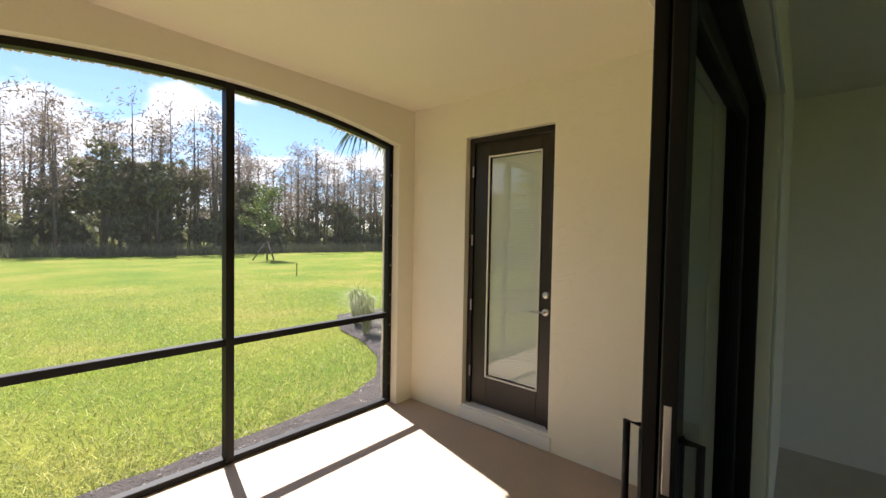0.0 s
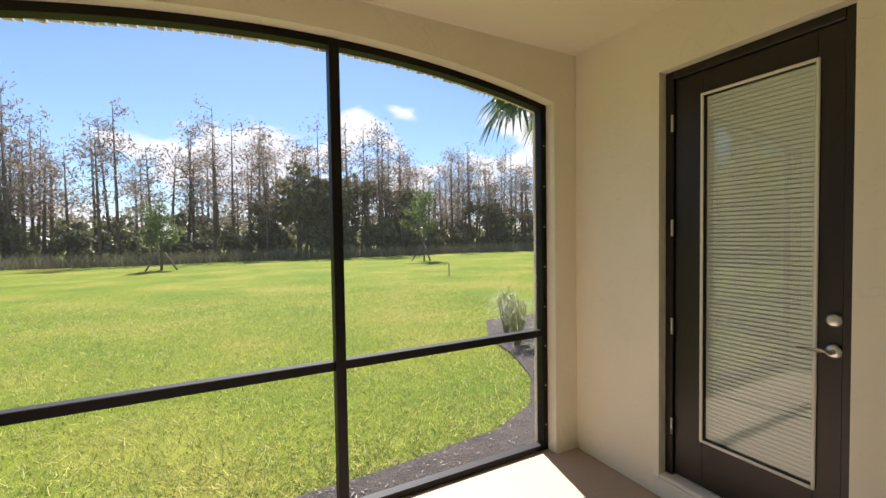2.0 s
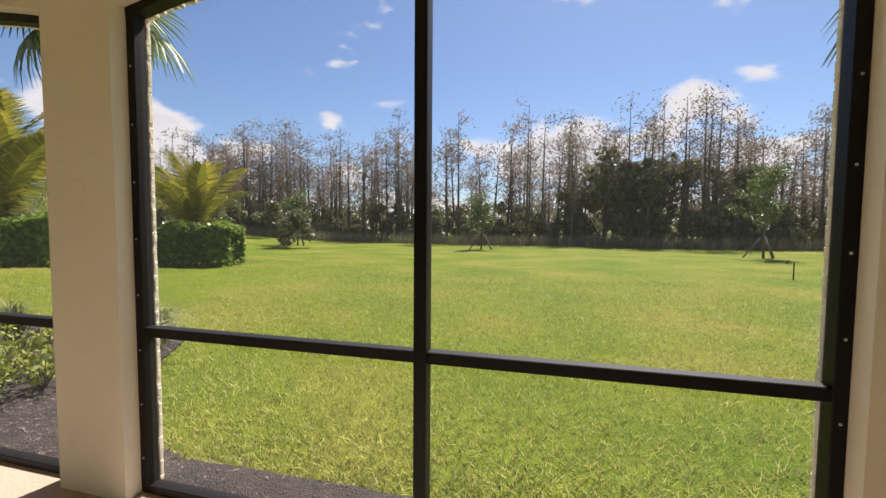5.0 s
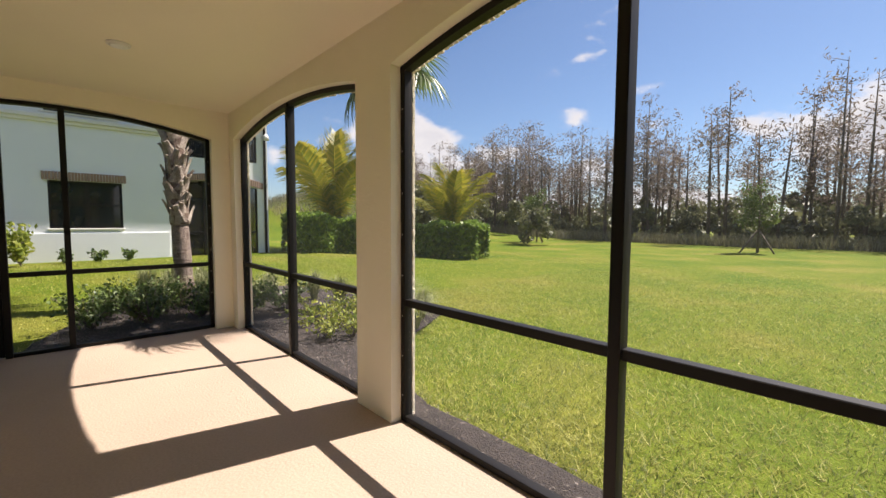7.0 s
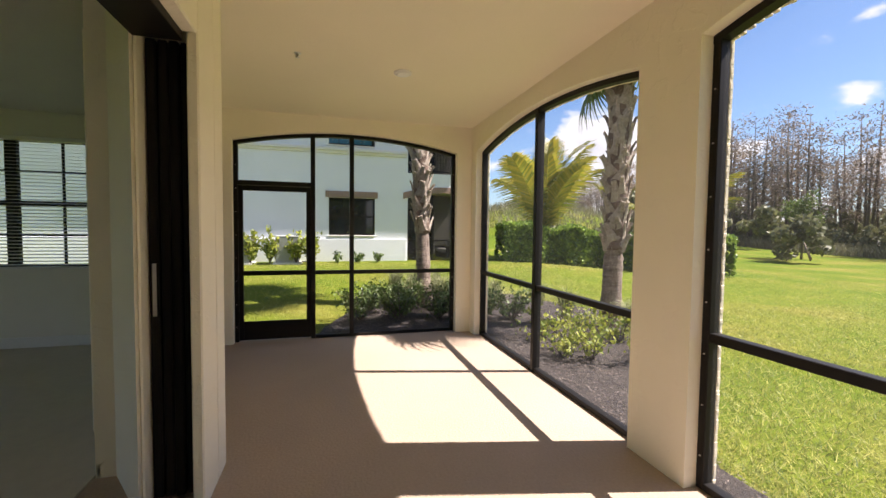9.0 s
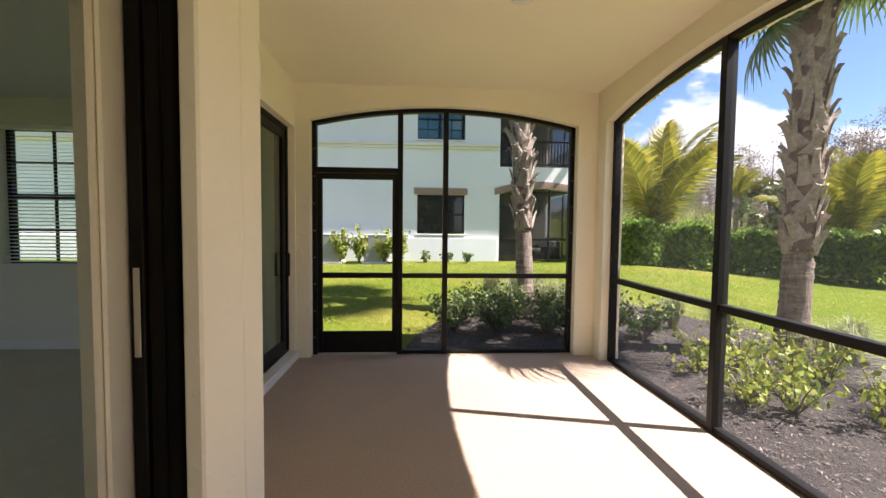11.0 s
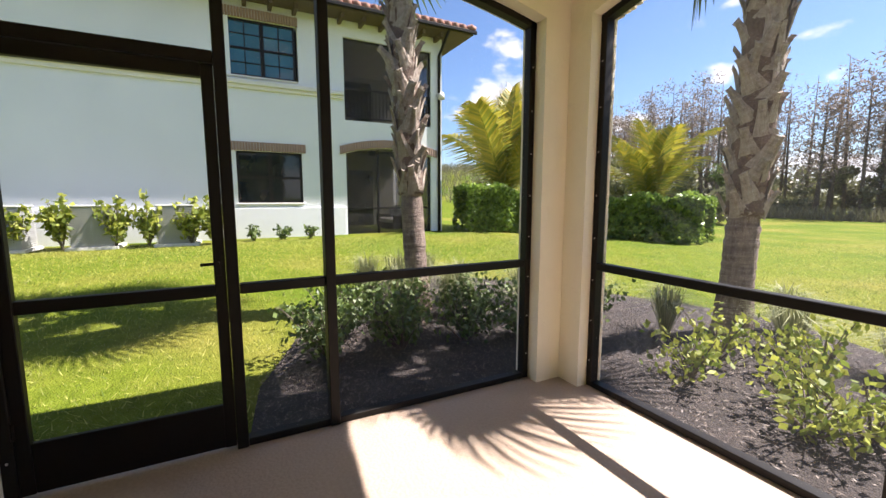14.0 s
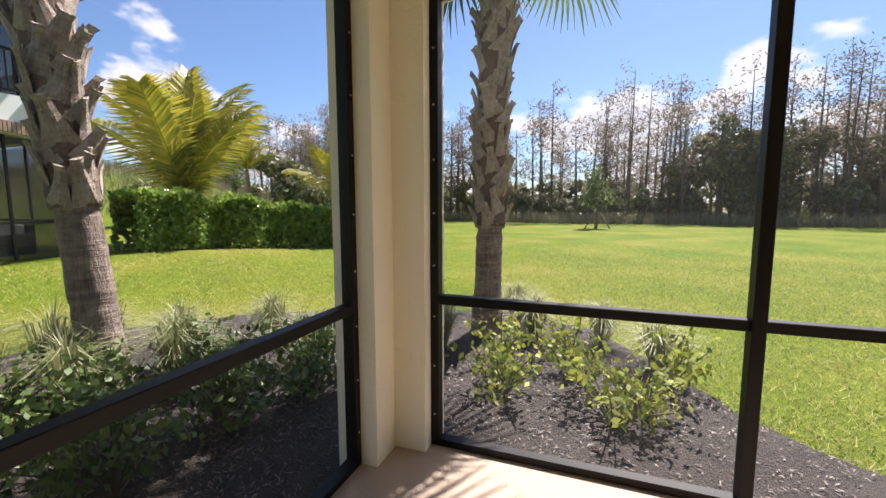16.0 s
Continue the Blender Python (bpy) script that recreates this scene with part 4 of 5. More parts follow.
        y += 0.26
    x = x1
    while x > x2:
        reach = min(2.2, abs(x - x1) + 0.05)
        a = Vector((x, y1 + 0.05, top + 0.14))
        add_tube(bm, [a, a + Vector((0, -0.9, 0.40)) * max(reach, 0.2)], [0.11, 0.11], 6)
        x -= 0.26
    tagged(mesh_ob("roof_tiles", bm, ROOFTILE, root, True), "red-brown barrel roof tiles", kind="stuff")
    tail = None
    y = south
    while y < HY:
        if tail is None:
            o = solid("rafter_tail", [((0, 0, 0), (0.55, 0.10, 0.149))], EAVEWOOD, root, 0.01)
            tail = o.data
        else:
            o = new("rafter_tail", tail); o.parent = root
        o.location = (HX + 0.001, y, top - 0.17)
        y += 0.62
    solid("gutter", [((x1, y2, top + 0.0), (x1 + 0.10, y1 + 0.1, top + 0.11))], BRONZE, root, 0.02)
    tube("downspout", [(HX + 0.05, HY - 0.12, 0.25), (HX + 0.05, HY - 0.12, 6.0), (x1, HY - 0.12, top)], 0.05, BRONZE, root, 8)
    # White corbel near the house corner, shaped as a bent tube; no lamp.
    tube("corbel", [(HX, HY - 0.12, 4.75), (HX + 0.22, HY - 0.12, 4.75), (HX + 0.22, HY - 0.12, 4.60)], [0.09, 0.09, 0.12], HOUSEBAND, root, 10)


next_house()


def patio_sofa(x, y, z, turn):
    root = tagged(new("patio_sofa"), "dark wicker patio sofa with pale cushions in loggia", "sofa")
    root.matrix_world = pose(x, y, z, 0, 0, turn)
    solid("base", [((-0.95, -0.40, 0.0), (0.95, 0.40, 0.30))], BRONZE, root, 0.02)
    solid("backrest", [((-0.95, 0.28, 0.30), (0.95, 0.40, 0.78))], BRONZE, root, 0.02)
    for sx in (-1, 1):
        solid("arm", [((sx * 0.95 - 0.06, -0.40, 0.30), (sx * 0.95 + 0.06, 0.40, 0.58))], BRONZE, root, 0.02)
    for k in range(3):
        x0 = -0.87 + 0.59 * k
        tagged(solid("seat_cushion", [((x0, -0.38, 0.30), (x0 + 0.56, 0.16, 0.45))], BLIND, root, 0.04), "pale cushion")
        tagged(solid("back_cushion", [((x0, 0.10, 0.45), (x0 + 0.56, 0.28, 0.82))], BLIND, root, 0.05), "pale cushion")


patio_sofa(HX - 2.2, 6.35, 0.2, 0)


def ac_unit(y, x=-13.6):
    root = tagged(new("air_conditioner"), "grey louvred outdoor air conditioner unit by house", "air conditioner", group="air conditioners")
    z = float(ground_z(x, y))
    solid("base", [((x - 0.45, y - 0.45, z - 0.02), (x + 0.45, y + 0.45, z + 0.06))], HOUSEBAND, root)
    sl = [((x - 0.36, y - 0.36, z + 0.06), (x + 0.36, y + 0.36, z + 0.92))]
    sl += [((x - 0.38, y - 0.38, z + 0.1 + 0.045 * k), (x + 0.38, y + 0.38, z + 0.125 + 0.045 * k)) for k in range(18)]
    solid("body", sl, GREYMETAL, root)
    solid("top", [((x - 0.39, y - 0.39, z + 0.92), (x + 0.39, y + 0.39, z + 0.97))], GREYMETAL, root, 0.02)


for y in (-0.35, -1.9, -3.4):
    ac_unit(y)


# ---------- palms ----------
def fan_frond_mesh():
    """A fan palm leaf: petiole along +x, a pleated fan of drooping strips."""
    qs = []
    r = np.random.default_rng(3)
    pet = 0.75
    for k in range(6):
        a, b = pet * k / 6, pet * (k + 1) / 6
        for s in (1, -1):
            qs.append([(a, 0, 0), (b, 0, 0), (b, 0.018 * s, 0.012), (a, 0.022 * s, 0.012)])
    n = 34
    for i in range(n):
        ang = radians(-118 + 236 * i / (n - 1))
        ln = (0.92 - 0.25 * abs(ang) / 2.1) * r.uniform(0.92, 1.05)
        c, s = math.cos(ang), math.sin(ang)
        prev, w0 = np.array([pet, 0, 0.0]), 0.012
        for j in range(1, 5):
            u = j / 4
            p = np.array([pet + c * ln * u, s * ln * u * 0.95, -0.42 * u ** 2.4 * ln - 0.10 * abs(s) * u])
            w1 = 0.034 * (1 - u) ** 0.6 + 0.003
            side = np.array([-s, c, 0.35 * (-1) ** i])
            qs.append([prev - side * w0, prev + side * w0, p + side * w1, p - side * w1])
            prev, w0 = p, w1
    return np.array([[np.asarray(p, float) for p in q] for q in qs])


def feather_frond_mesh(length=2.9):
    """A coconut leaf: arching midrib along +x with hanging leaflets on both sides."""
    qs = []
    r = np.random.default_rng(5)
    def rib(u):
        return np.array([length * (u - 0.10 * u ** 3), 0, 0.30 * length * (u - 1.45 * u * u)])
    n = 24
    for i in range(n):
        a, b = rib(i / n), rib((i + 1) / n)
        w = 0.028 * (1 - i / n) + 0.006
        for q in ((0, w, 0.0), (0, -w, 0.0)):
            qs.append([a, b, b + np.array(q), a + np.array(q)])
    m = 74
    for i in range(3, m):
        u = i / m
        p = rib(u)
        ln = 0.80 * math.sin(math.pi * (0.12 + 0.80 * u)) + 0.06
        for s in (1, -1):
            k = ln * r.uniform(0.85, 1.1)
            mid = p + np.array([0.32 * k, s * 0.36 * k, 0.02 * k + r.normal() * 0.02])
            tip = p + np.array([0.62 * k, s * 0.66 * k, -0.42 * k + r.normal() * 0.05])
            w = np.array([0.013, -s * 0.006, 0.008])
            qs.append([p - w * 0.6, p + w * 0.6, mid + w, mid - w])
            qs.append([mid - w, mid + w, tip + w * 0.1, tip - w * 0.1])
    return np.array([[np.asarray(v, float) for v in q] for q in qs])


def linked(name, me, parent, m):
    o = new(name, me)
    o.parent = parent
    o.matrix_local = m
    return o


SHARED = {}


def shared(key, make):
    if key not in SHARED:
        ob = make()
        SHARED[key] = ob.data
        bpy.data.objects.remove(ob)
    return SHARED[key]


def boot_make():
    """An old leaf base: a tapered split wedge that leans out from the trunk along +x, rising along z."""
    bm = bmesh.new()
    pts = []
    for z, w, o, d in ((0.0, 0.100, 0.0, 0.020), (0.09, 0.070, 0.018, 0.030), (0.18, 0.048, 0.042, 0.028), (0.25, 0.038, 0.070, 0.020), (0.29, 0.044, 0.100, 0.010)):
        pts.append([bm.verts.new(p) for p in ((o, -w, z), (o + d, -w * 0.4, z - 0.01), (o + d, w * 0.4, z - 0.01), (o, w, z), (o - 0.02, 0, z))])
    for a, b in zip(pts, pts[1:]):
        for k in range(5):
            bm.faces.new((a[k], a[(k + 1) % 5], b[(k + 1) % 5], b[k]))
    bm.faces.new(pts[-1]); bm.faces.new(pts[0][::-1])
    bmesh.ops.recalc_face_normals(bm, faces=bm.faces[:])
    return mesh_ob("boot", bm, BOOT)


def cabbage_palm(x, y, lean, boots_from, crown, radius, seed, fronds=24, frond_scale=1.0, hanging=()):
    r = random.Random(seed)
    root = tagged(new("cabbage_palm"), "cabbage palm with rough booted trunk in mulch", "palm tree", group="cabbage palms")
    z0 = float(ground_z(x, y)) - 0.05
    root.location = (x, y, z0)
    h = crown - z0
    def centre(z):
        u = z / h
        return Vector((lean[0] * u, lean[1] * u, z))
    n = 96
    zs = [h * i / n for i in range(n + 1)]
    rad = [radius * (1.28 - 0.30 * min(1, z / 0.7)) * (1 + 0.04 * r.uniform(-1, 1)) * (0.92 if z > boots_from else 1) for z in zs]
    tube("trunk", [centre(z) for z in zs], rad, BARK, root, 18)
    low = [q for q in zs if q > boots_from - z0 - 0.05]
    tube("fibre_sheath", [centre(q) for q in low], [radius * 1.08 * (1 + 0.05 * r.uniform(-1, 1)) for q in low], FIBRE, root, 16)
    boot = shared("boot", boot_make)
    z, k = boots_from - z0, 0
    while z < h - 0.25:
        for j in range(5):
            a = j * math.tau / 5 + k * math.pi / 5 + r.uniform(-0.1, 0.1)
            s = r.uniform(0.72, 1.0)
            m = Matrix.Translation(centre(z) + Vector((math.cos(a), math.sin(a), 0)) * radius * 0.93 + Vector((0, 0, r.uniform(-0.03, 0.03)))) @ Matrix.Rotation(a, 4, "Z") @ Matrix.Rotation(r.uniform(-0.1, 0.14), 4, "Y") @ Matrix.Rotation(r.choice((-1, 1)) * r.uniform(0.2, 0.6), 4, "X") @ Matrix.Diagonal((s * 0.85, s * 1.2, s * 1.2, 1))
            linked("leaf_base", boot, root, m)
        z += 0.15
        k += 1
    leaf = shared("fan", lambda: quads("frond", fan_frond_mesh(), FAN))
    for i in range(fronds):
        a = i * 2.39996 + r.uniform(-0.2, 0.2)
        tilt = 72 - 92 * (i / fronds) + r.uniform(-8, 8)
        s = frond_scale * r.uniform(0.9, 1.12)
        m = Matrix.Translation(centre(h - 0.12 + 0.14 * (1 - i / fronds))) @ Matrix.Rotation(a, 4, "Z") @ Matrix.Rotation(radians(-tilt), 4, "Y") @ Matrix.Rotation(r.uniform(-0.5, 0.5), 4, "X") @ Matrix.Scale(s, 4)
        linked("frond", leaf, root, m)
    for a, tilt, s in hanging:
        linked("frond", leaf, root, Matrix.Translation(centre(h - 0.1)) @ Matrix.Rotation(a, 4, "Z") @ Matrix.Rotation(radians(-tilt), 4, "Y") @ Matrix.Scale(s, 4))


cabbage_palm(-6.6, 2.9, (-0.5, -0.10), 1.45, 5.2, 0.145, 11)
cabbage_palm(-4.27, 5.52, (0.08, 0.05), 1.22, 4.5, 0.158, 12, 22, 0.68, hanging=((-0.53, -8, 1.05), (0.45, -22, 0.95), (-2.2, -50, 0.85)))
cabbage_palm(6.05, 6.65, (0.0, 0.0), 1.3, 4.6, 0.16, 13, 26, 1.05, hanging=((-2.88, -27, 1.25), (-2.38, -21, 1.10)))


def coconut_palm(x, y, trunk, scale, seed, fronds=18, label="yellow-green coconut palm behind the hedge"):
    r = random.Random(seed)
    root = tagged(new("coconut_palm"), label, "palm tree", group="coconut palms")
    z0 = float(ground_z(x, y)) - 0.05
    root.location = (x, y, z0)
    tube("trunk", [(0.0, 0, 0), (0.03, 0, trunk * 0.5), (0, 0.03, trunk), (0, 0, trunk + 0.5)], [0.26 * scale, 0.19 * scale, 0.17 * scale, 0.08 * scale], BARK, root, 12)
    leaf = shared("feather", lambda: quads("frond", feather_frond_mesh(), FEATHER))
    for i in range(fronds):
        a = i * 2.39996 + r.uniform(-0.25, 0.25)
        tilt = 88 - 48 * (i / fronds) ** 0.9 + r.uniform(-6, 6)
        s = scale * r.uniform(0.88, 1.1)
        m = Matrix.Translation((0, 0, trunk + 0.25)) @ Matrix.Rotation(a, 4, "Z") @ Matrix.Rotation(radians(-tilt), 4, "Y") @ Matrix.Rotation(r.uniform(-0.5, 0.5), 4, "X") @ Matrix.Scale(s, 4)
        linked("frond", leaf, root, m)


coconut_palm(-15.4, 10.5, 1.2, 1.5, 21, 14)
coconut_palm(-12.4, 15.3, 1.05, 1.12, 22, 13)
coconut_palm(-20.0, 17.5, 3.0, 0.62, 23, 12, "slender young palm behind the hedge")


# ---------- hedge and shrubs ----------
def hedge():
    path = [(-14.2, 7.9), (-14.0, 10.3), (-13.2, 12.6), (-11.6, 14.3), (-9.9, 14.7)]
    pts = []
    seg = [math.dist(a, b) for a, b in zip(path, path[1:])]
    total = 26000
    for (a, b, ln) in zip(path, path[1:], seg):
        n = int(total * ln / sum(seg))
        u = rng.uniform(-0.03, 1.03, n)
        ang = rng.uniform(0, math.tau, n)
        px, py = a[0] + (b[0] - a[0]) * u, a[1] + (b[1] - a[1]) * u
        nx, ny = -(b[1] - a[1]) / ln, (b[0] - a[0]) / ln
        z = rng.uniform(0, 1, n) ** 0.7
        lump = 0.10 * np.sin(px * 3.1 + py * 2.3) + 0.07 * np.sin(px * 7.7 - py * 5.1)
        half = (0.62 + lump) * np.sqrt(rng.uniform(0.55, 1, n))
        v = rng.choice([-1, 1], n) * half
        flat = rng.uniform(size=n) < 0.4
        v = np.where(flat, rng.uniform(-0.6, 0.6, n), v)
        z = np.where(flat, rng.uniform(0.86, 1.0, n) + 0.10 * rng.uniform(0, 1, n) ** 4, z)
        pts.append(np.stack([px + nx * v, py + ny * v, ground_z(px, py) + z * (1.48 + lump * 0.8)], 1))
    tagged(quads("hedge", leaf_quads(np.concatenate(pts), 0.21, 0.12), HEDGELEAF), "clipped glossy green hedge at the lawn edge", "hedge", kind="stuff")


hedge()


def shrub(x, y, height, spread, mat, seed, label, group, stems=11, leaf=0.085, per=26):
    r = np.random.default_rng(seed)
    root = tagged(new("shrub"), label, "shrub", group=group)
    z0 = float(ground_z(x, y)) + 0.02
    root.location = (x, y, z0)
    bm = bmesh.new()
    cs = []
    for i in range(stems):
        a = r.uniform(0, math.tau)
        out = spread * r.uniform(0.25, 1.0)
        h = height * r.uniform(0.55, 1.05) * (1.1 - 0.35 * out / spread)
        end = np.array([math.cos(a) * out, math.sin(a) * out, h])
        mid = end * np.array([0.45, 0.45, 0.55])
        add_tube(bm, [(0, 0, 0), mid, end], [0.009, 0.006, 0.003], 4)
        u = r.uniform(0.3, 1.04, (per, 1))
        p = np.where(u < 0.5, mid * u / 0.5, mid + (end - mid) * (u - 0.5) / 0.5)
        cs.append(p + r.normal(size=(per, 3)) * 0.045)
    mesh_ob("stems", bm, WOOD, root)
    tagged(quads("leaves", leaf_quads(np.concatenate(cs), leaf, leaf * 0.62, 0.8, r), mat, root), kind="stuff")


DARK_AT = [(-5.55, 1.55), (-6.2, 1.75), (-5.4, 2.2), (-6.1, 2.5), (-5.35, 2.85), (-5.9, 3.3), (-5.2, 3.55), (-6.7, 2.2), (-5.0, 4.1)]
for i, (x, y) in enumerate(DARK_AT):
    shrub(x, y, 0.62, 0.54, DARKLEAF, 40 + i, "dark green glossy shrub in the mulch bed", "dark bed shrubs", 20, 0.066, 36)
LIME_AT = [(-3.75, 4.0), (-3.15, 4.45), (-2.75, 4.1), (-3.3, 4.95), (-2.5, 4.6), (-3.9, 4.6), (-2.95, 3.85)]
for i, (x, y) in enumerate(LIME_AT):
    shrub(x, y, 0.52, 0.46, LIMELEAF, 60 + i, "lime green leafy shrub in the mulch bed", "lime bed shrubs", 11, 0.066, 22)
for i, (x, y) in enumerate([(-13.3, -0.9), (-13.2, -0.05), (-13.3, 0.45), (-13.3, -1.5), (-13.25, -2.4), (-13.3, -3.2), (-13.3, -4.2), (-13.3, -5.5)]):
    shrub(x, y, 1.15, 0.42, LIMELEAF, 80 + i, "bright green shrub against the white house", "house shrubs", 16, 0.15, 26)
for i, y in enumerate((1.3, 2.0, 2.75)):
    shrub(-13.7, y, 0.38, 0.25, DARKLEAF, 90 + i, "small dark shrub in the house bed", "small house shrubs", 12, 0.12, 12)


def tussock(x, y, height, spread, seed):
    r = np.random.default_rng(seed)
    n = 260
    a, u = r.uniform(0, math.tau, n), r.uniform(0, 1, n) ** 0.6
    d = np.stack([np.cos(a), np.sin(a), np.zeros(n)], 1)
    side = np.stack([-np.sin(a), np.cos(a), np.zeros(n)], 1) * 0.004
    h = height * r.uniform(0.6, 1.1, (n, 1))
    p0 = d * 0.05 * r.uniform(0, 1, (n, 1))
    p1 = d * (spread * 0.35 * u)[:, None] + np.array([0, 0, 1]) * h * 0.75
    p2 = d * (spread * u)[:, None] + np.array([0, 0, 1]) * h * (1 - 0.35 * u[:, None])
    q = np.concatenate([np.stack([p0 - side, p0 + side, p1 + side, p1 - side], 1), np.stack([p1 - side, p1 + side, p2 + side * 0.2, p2 - side * 0.2], 1)])
    ob = quads("grass_tussock", q, TUFT)
    ob.location = (x, y, float(ground_z(x, y)) + 0.03)
    tagged(ob, "grey-green ornamental grass tussock in mulch bed", "ornamental grass", group="grass tussocks")


for i, (x, y, h) in enumerate([(-6.6, 3.5, 0.7), (-7.3, 3.3, 0.7), (-7.2, 2.4, 0.75), (-6.5, 2.6, 0.7), (-6.3, 4.3, 0.65), (-5.6, 4.9, 0.65), (-4.6, 4.9, 0.65), (-3.7, 5.4, 0.6), (-4.0, 6.0, 0.6), (-3.0, 5.5, 0.55), (-2.55, 5.0, 0.5), (-6.2, 3.15, 0.75), (-6.95, 2.75, 0.8), (-5.6, 3.9, 0.6),
                               (4.55, 5.75, 0.85), (4.9, 6.5, 0.85), (4.2, 4.6, 0.7)]):
    tussock(x, y, h, 0.55, 100 + i)


# ---------- lawn blades ----------
def lawn_blades():
    n = 120000
    r = np.random.default_rng(9)
    d = 3.2 + 15.0 * r.uniform(0, 1, n) ** 1.7
    x = r.uniform(-1, 1, n) * (5 + d * 0.9) + 0.3
    y = d + 0.3
    near = 90000
    x = np.concatenate([x, r.uniform(-5, 7, near)])
    y = np.concatenate([y, 3.5 + 11 * r.uniform(0, 1, near) ** 2.2])
    keep = ~inside(BED_WEST, x, y) & ~inside(BED_EAST, x, y) & (y > 3.5)
    x, y = x[keep], y[keep]
    m = 50000
    x2, y2 = r.uniform(-13.5, -4.6, m), r.uniform(-4, 8.0, m)
    k2 = ~inside(BED_WEST, x2, y2)
    x, y = np.concatenate([x, x2[k2]]), np.concatenate([y, y2[k2]])
    feet = np.stack([x, y, ground_z(x, y) - 0.005], 1)
    tagged(quads("lawn_grass", blade_quads(feet, 0.042, 0.0085, 0.9, r), BLADE), "short thick mown grass blades", "grass", kind="stuff")


lawn_blades()


# ---------- young staked trees ----------
def young_tree(x, y, h, seed, spread=1.2, leaves=2200):
    r = np.random.default_rng(seed)
    root = tagged(new("young_tree"), "young tree propped by three wooden stakes", "tree", group="young staked trees")
    z0 = float(ground_z(x, y)) - 0.03
    root.location = (x, y, z0)
    bm = bmesh.new()
    add_tube(bm, [(0, 0, 0), (0.03, 0, h * 0.35), (0, 0.04, h * 0.7), (0, 0, h)], [0.07, 0.055, 0.035, 0.01], 8)
    cs = []
    for i in range(22):
        a = r.uniform(0, math.tau)
        zb = h * r.uniform(0.28, 0.9)
        ln = spread * r.uniform(0.5, 1.0) * (1.15 - 0.6 * zb / h)
        end = np.array([math.cos(a) * ln, math.sin(a) * ln, zb + ln * 0.55])
        add_tube(bm, [(0, 0, zb), end * np.array([0.5, 0.5, 0]) + np.array([0, 0, zb + ln * 0.2]), end], [0.02, 0.012, 0.004], 4)
        u = r.uniform(0.35, 1.1, (leaves // 22, 1))
        cs.append(np.array([0, 0, zb]) + (end - np.array([0, 0, zb])) * u + r.normal(size=(leaves // 22, 3)) * 0.16)
    mesh_ob("trunk", bm, WOOD, root, True)
    tagged(quads("leaves", leaf_quads(np.concatenate(cs), 0.17, 0.09, 0.2, r), YOUNGLEAF, root), kind="stuff")
    for k in range(3):
        a = k * math.tau / 3 + seed
        c, s = math.cos(a), math.sin(a)
        tube("stake", [(c * 0.95, s * 0.95, 0), (c * 0.05, s * 0.05, 1.35)], 0.045, STAKE, root, 6)


young_tree(-3.0, 31.0, 4.4, 31)
young_tree(13.6, 28.5, 5.2, 32, 2.0, 2600)
young_tree(-17.2, 29.5, 4.6, 33, 1.4, 1800)
young_tree(-31.0, 27.0, 4.4, 34)


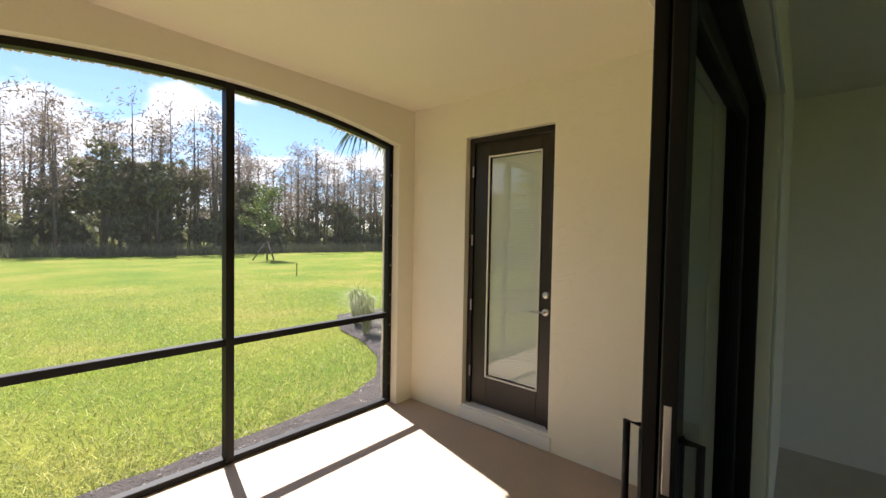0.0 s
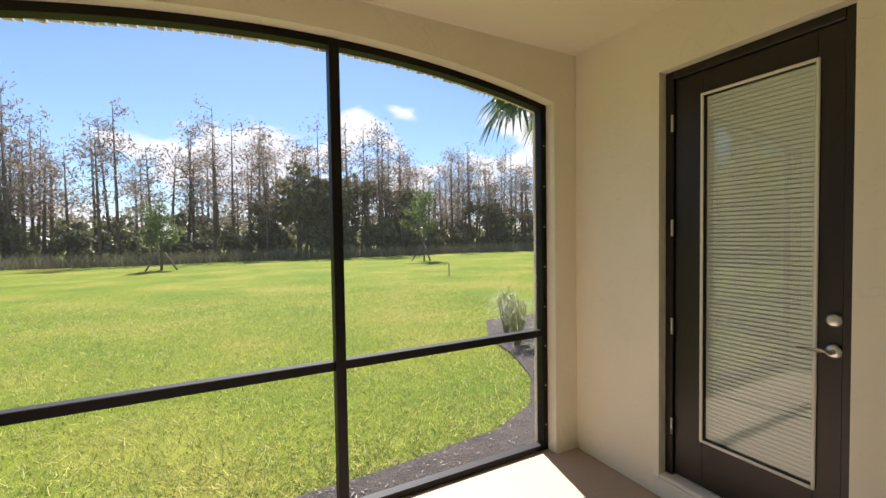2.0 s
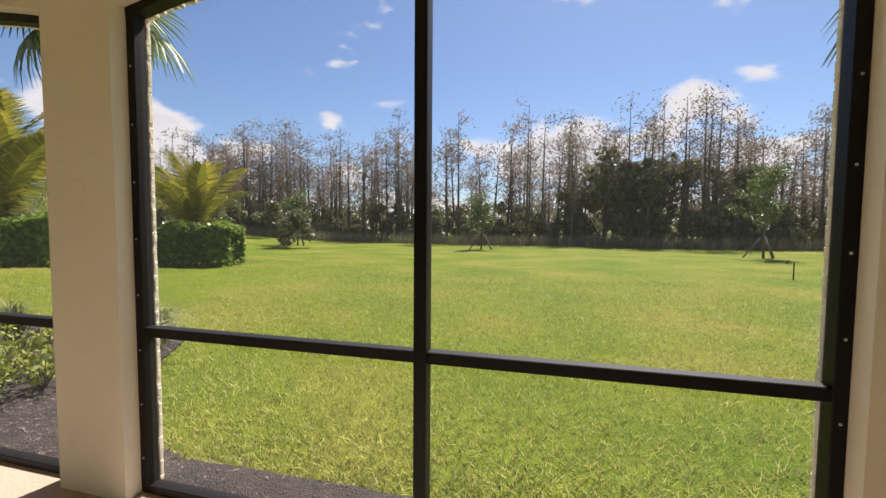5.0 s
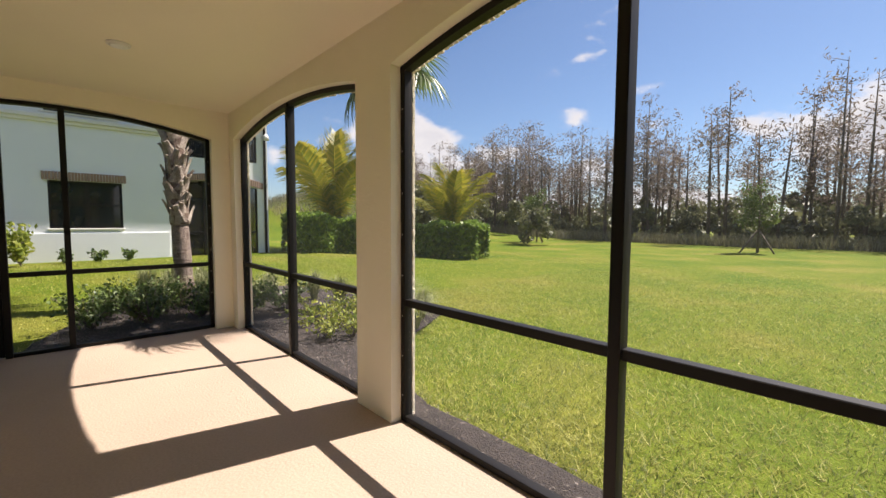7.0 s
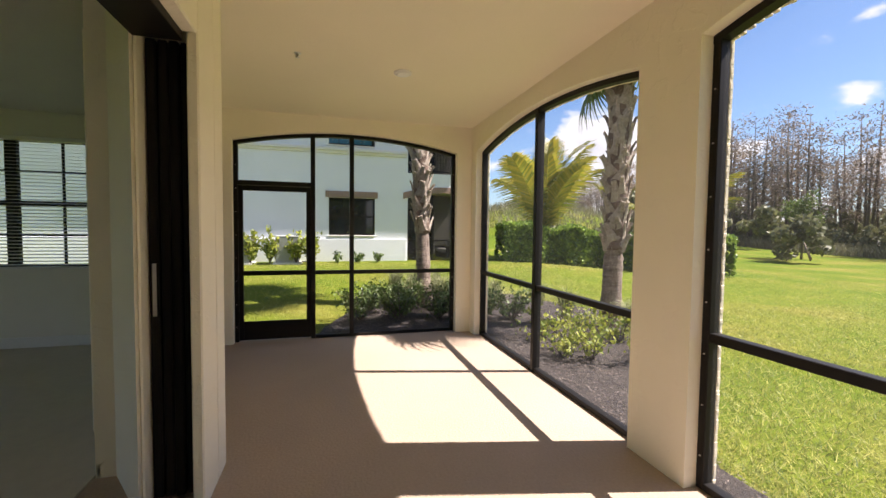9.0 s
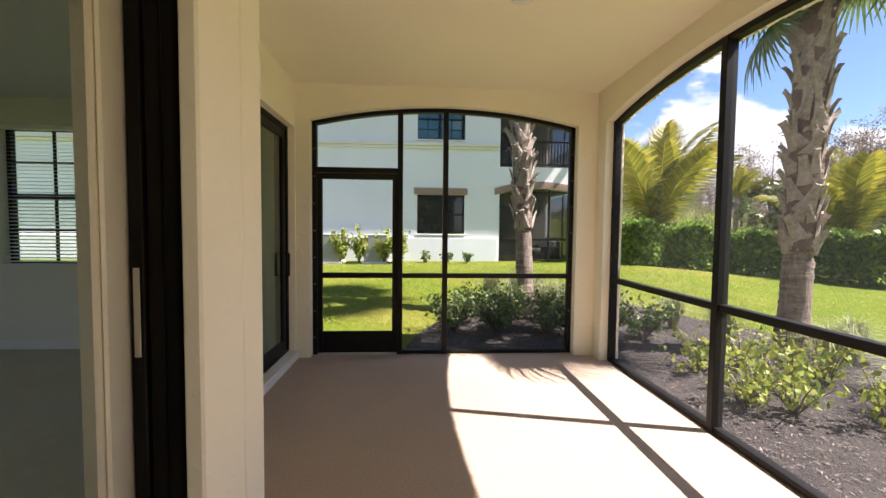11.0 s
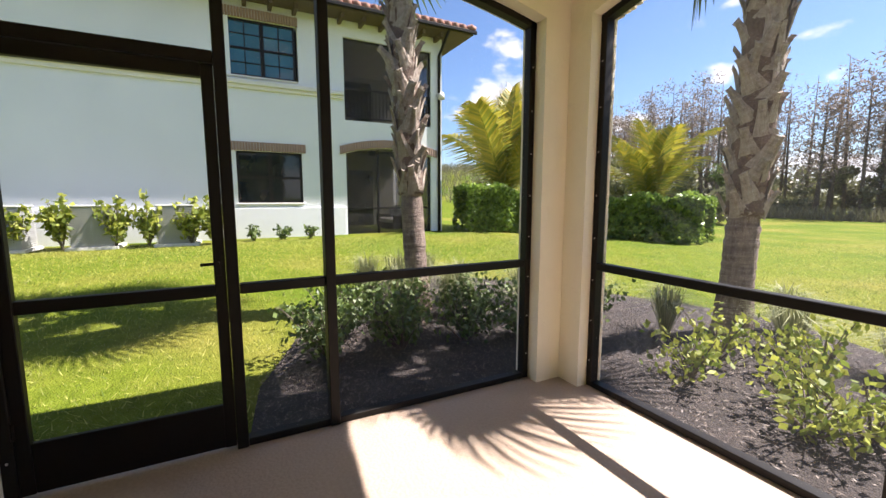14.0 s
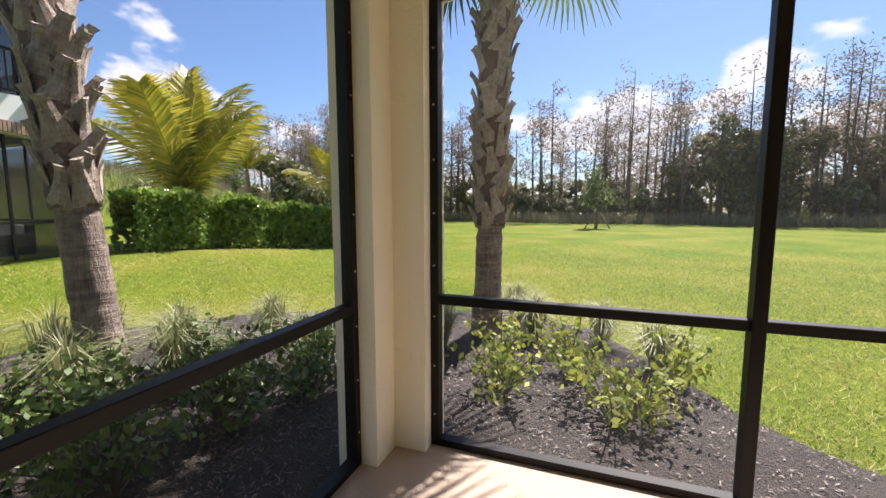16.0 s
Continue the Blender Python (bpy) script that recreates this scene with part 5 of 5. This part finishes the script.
# ---------- the wood at the back of the lawn ----------
def back_wood():
    r = np.random.default_rng(77)
    bm = bmesh.new()
    twigs, leaves = [], []
    # tall thin half-bare trees
    for i in range(330):
        x = r.uniform(-75, 62)
        y = 41 + abs(r.normal()) * 8 + max(0, -x - 30) * 0.15
        h = r.uniform(8.0, 13.5)
        z0 = float(ground_z(x, y)) - 0.1
        lx, ly = r.normal() * 0.35, r.normal() * 0.35
        add_tube(bm, [(x, y, z0), (x + lx * 0.5, y + ly * 0.5, z0 + h * 0.5), (x + lx, y + ly, z0 + h)], [0.15, 0.10, 0.02], 5)
        for k in range(int(r.uniform(16, 26))):
            u = r.uniform(0.32, 0.99)
            a = r.uniform(0, math.tau)
            ln = (2.5 - 1.35 * u) * r.uniform(0.5, 1.15)
            b = np.array([x + lx * u, y + ly * u, z0 + h * u])
            e = b + np.array([math.cos(a) * ln, math.sin(a) * ln, ln * r.uniform(0.1, 0.65)])
            add_tube(bm, [b, e], [0.030, 0.007], 3)
            m = 22
            w = r.uniform(0.25, 1.1, (m, 1))
            twigs.append(b + (e - b) * w + r.normal(size=(m, 3)) * 0.36)
    tagged(mesh_ob("wood_trunks", bm, WOOD, None, True), "many thin grey trunks at the wood's edge", "woodland", kind="stuff")
    t = np.concatenate(twigs)
    tagged(quads("wood_twigs", leaf_quads(t, 0.38, 0.10, -0.2, r), DRYLEAF), "sparse brown twigs of half-bare trees", "woodland", kind="stuff")
    # dense evergreen crowns
    def crown(x, y, z, rx, rz, n):
        for _ in range(int(max(4, n / 140))):
            d = unit(r.normal(size=3))
            c = np.array([x, y, z]) + d * np.array([rx, rx, rz]) * r.uniform(0.3, 0.85)
            k = r.normal(size=(90, 3))
            leaves.append(c + unit(k) * np.array([rx, rx, rz]) * 0.34 * r.uniform(0.6, 1.05, (90, 1)))
    for i in range(26):
        x = r.uniform(3.5, 19)
        crown(x, 41.5 + abs(r.normal()) * 3, r.uniform(2.0, 7.0), r.uniform(1.6, 2.6), r.uniform(1.6, 2.4), 1300)
    for i in range(120):
        x = r.uniform(-85, 70)
        crown(x, 42 + abs(r.normal()) * 5, r.uniform(0.8, 3.0), r.uniform(1.2, 2.4), r.uniform(1.0, 2.0), 650)
    for i in range(110):
        x = -120 + 2.1 * i
        crown(x, r.uniform(54, 64), r.uniform(1.6, 4.2), r.uniform(2.2, 3.6), r.uniform(1.8, 3.0), 360)
    for i in range(34):
        x = r.uniform(18, 62)
        crown(x, 41 + abs(r.normal()) * 4, r.uniform(1.5, 5.0), r.uniform(1.3, 2.4), r.uniform(1.3, 2.4), 900)
    for i in range(150):
        x = -82 + i * 1.0 + r.uniform(-0.6, 0.6)
        crown(x, r.uniform(41, 45), r.uniform(0.5, 1.8), r.uniform(1.0, 1.7), r.uniform(0.9, 1.6), 320)
    for x, y, z in ((-20, 24, 1.6), (-22, 26, 2.2), (-24.5, 21.5, 1.5), (-15.5, 27, 1.3), (-27, 33, 3.0), (-24, 35, 2.6), (-26, 17, 1.4), (-19.0, 19.1, 2.0), (-19.6, 19.6, 3.0)):
        crown(x, y, z, 1.6, 1.4, 1300)
    tagged(quads("wood_leaves", leaf_quads(np.concatenate(leaves), 0.44, 0.25, 0.1, r), WOODLEAF), "dense dark green evergreen crowns and undergrowth", "woodland", kind="stuff")
    # thicket deep in the wood that closes the view between the trunks
    n = 13000
    tx = r.uniform(-135, 100, n)
    tz = 4.6 * r.uniform(0, 1, n) ** 1.25 * (0.72 + 0.28 * np.sin(tx * 0.37) * np.sin(tx * 0.91 + 1))
    thicket = leaf_quads(np.stack([tx, r.uniform(52, 66, n), tz], 1), 1.1, 0.62, 0.1, r)
    tagged(quads("wood_thicket", thicket, WOODLEAF), "dull green thicket deep in the wood", "woodland", kind="stuff")
    # reeds along the lawn's far edge and dry grass on the bank
    n = 26000
    x = r.uniform(-75, 62, n)
    y = 38.2 + abs(r.normal(size=n)) * 1.6 + 0.5 * np.sin(x * 0.4)
    m = 14000
    x2, y2 = r.normal(-48, 12, m), r.normal(26, 9, m)
    k = (y2 > 17) & (x2 < -27)
    x, y = np.concatenate([x, x2[k]]), np.concatenate([y, y2[k]])
    f = np.stack([x, y, ground_z(x, y) - 0.02], 1)
    tagged(quads("reeds", blade_quads(f, 0.85, 0.06, 0.35, r), RUSH), "pale reeds and rough grass along the lawn edge", "reeds", kind="stuff")


back_wood()
tagged(tube("sprinkler_pipe", [(9.2, 16.5, -0.2), (9.2, 16.5, 0.42), (9.05, 16.5, 0.47), (9.0, 16.5, 0.40)], 0.02, BRONZE), "thin dark bent pipe standing in the lawn", "pipe")
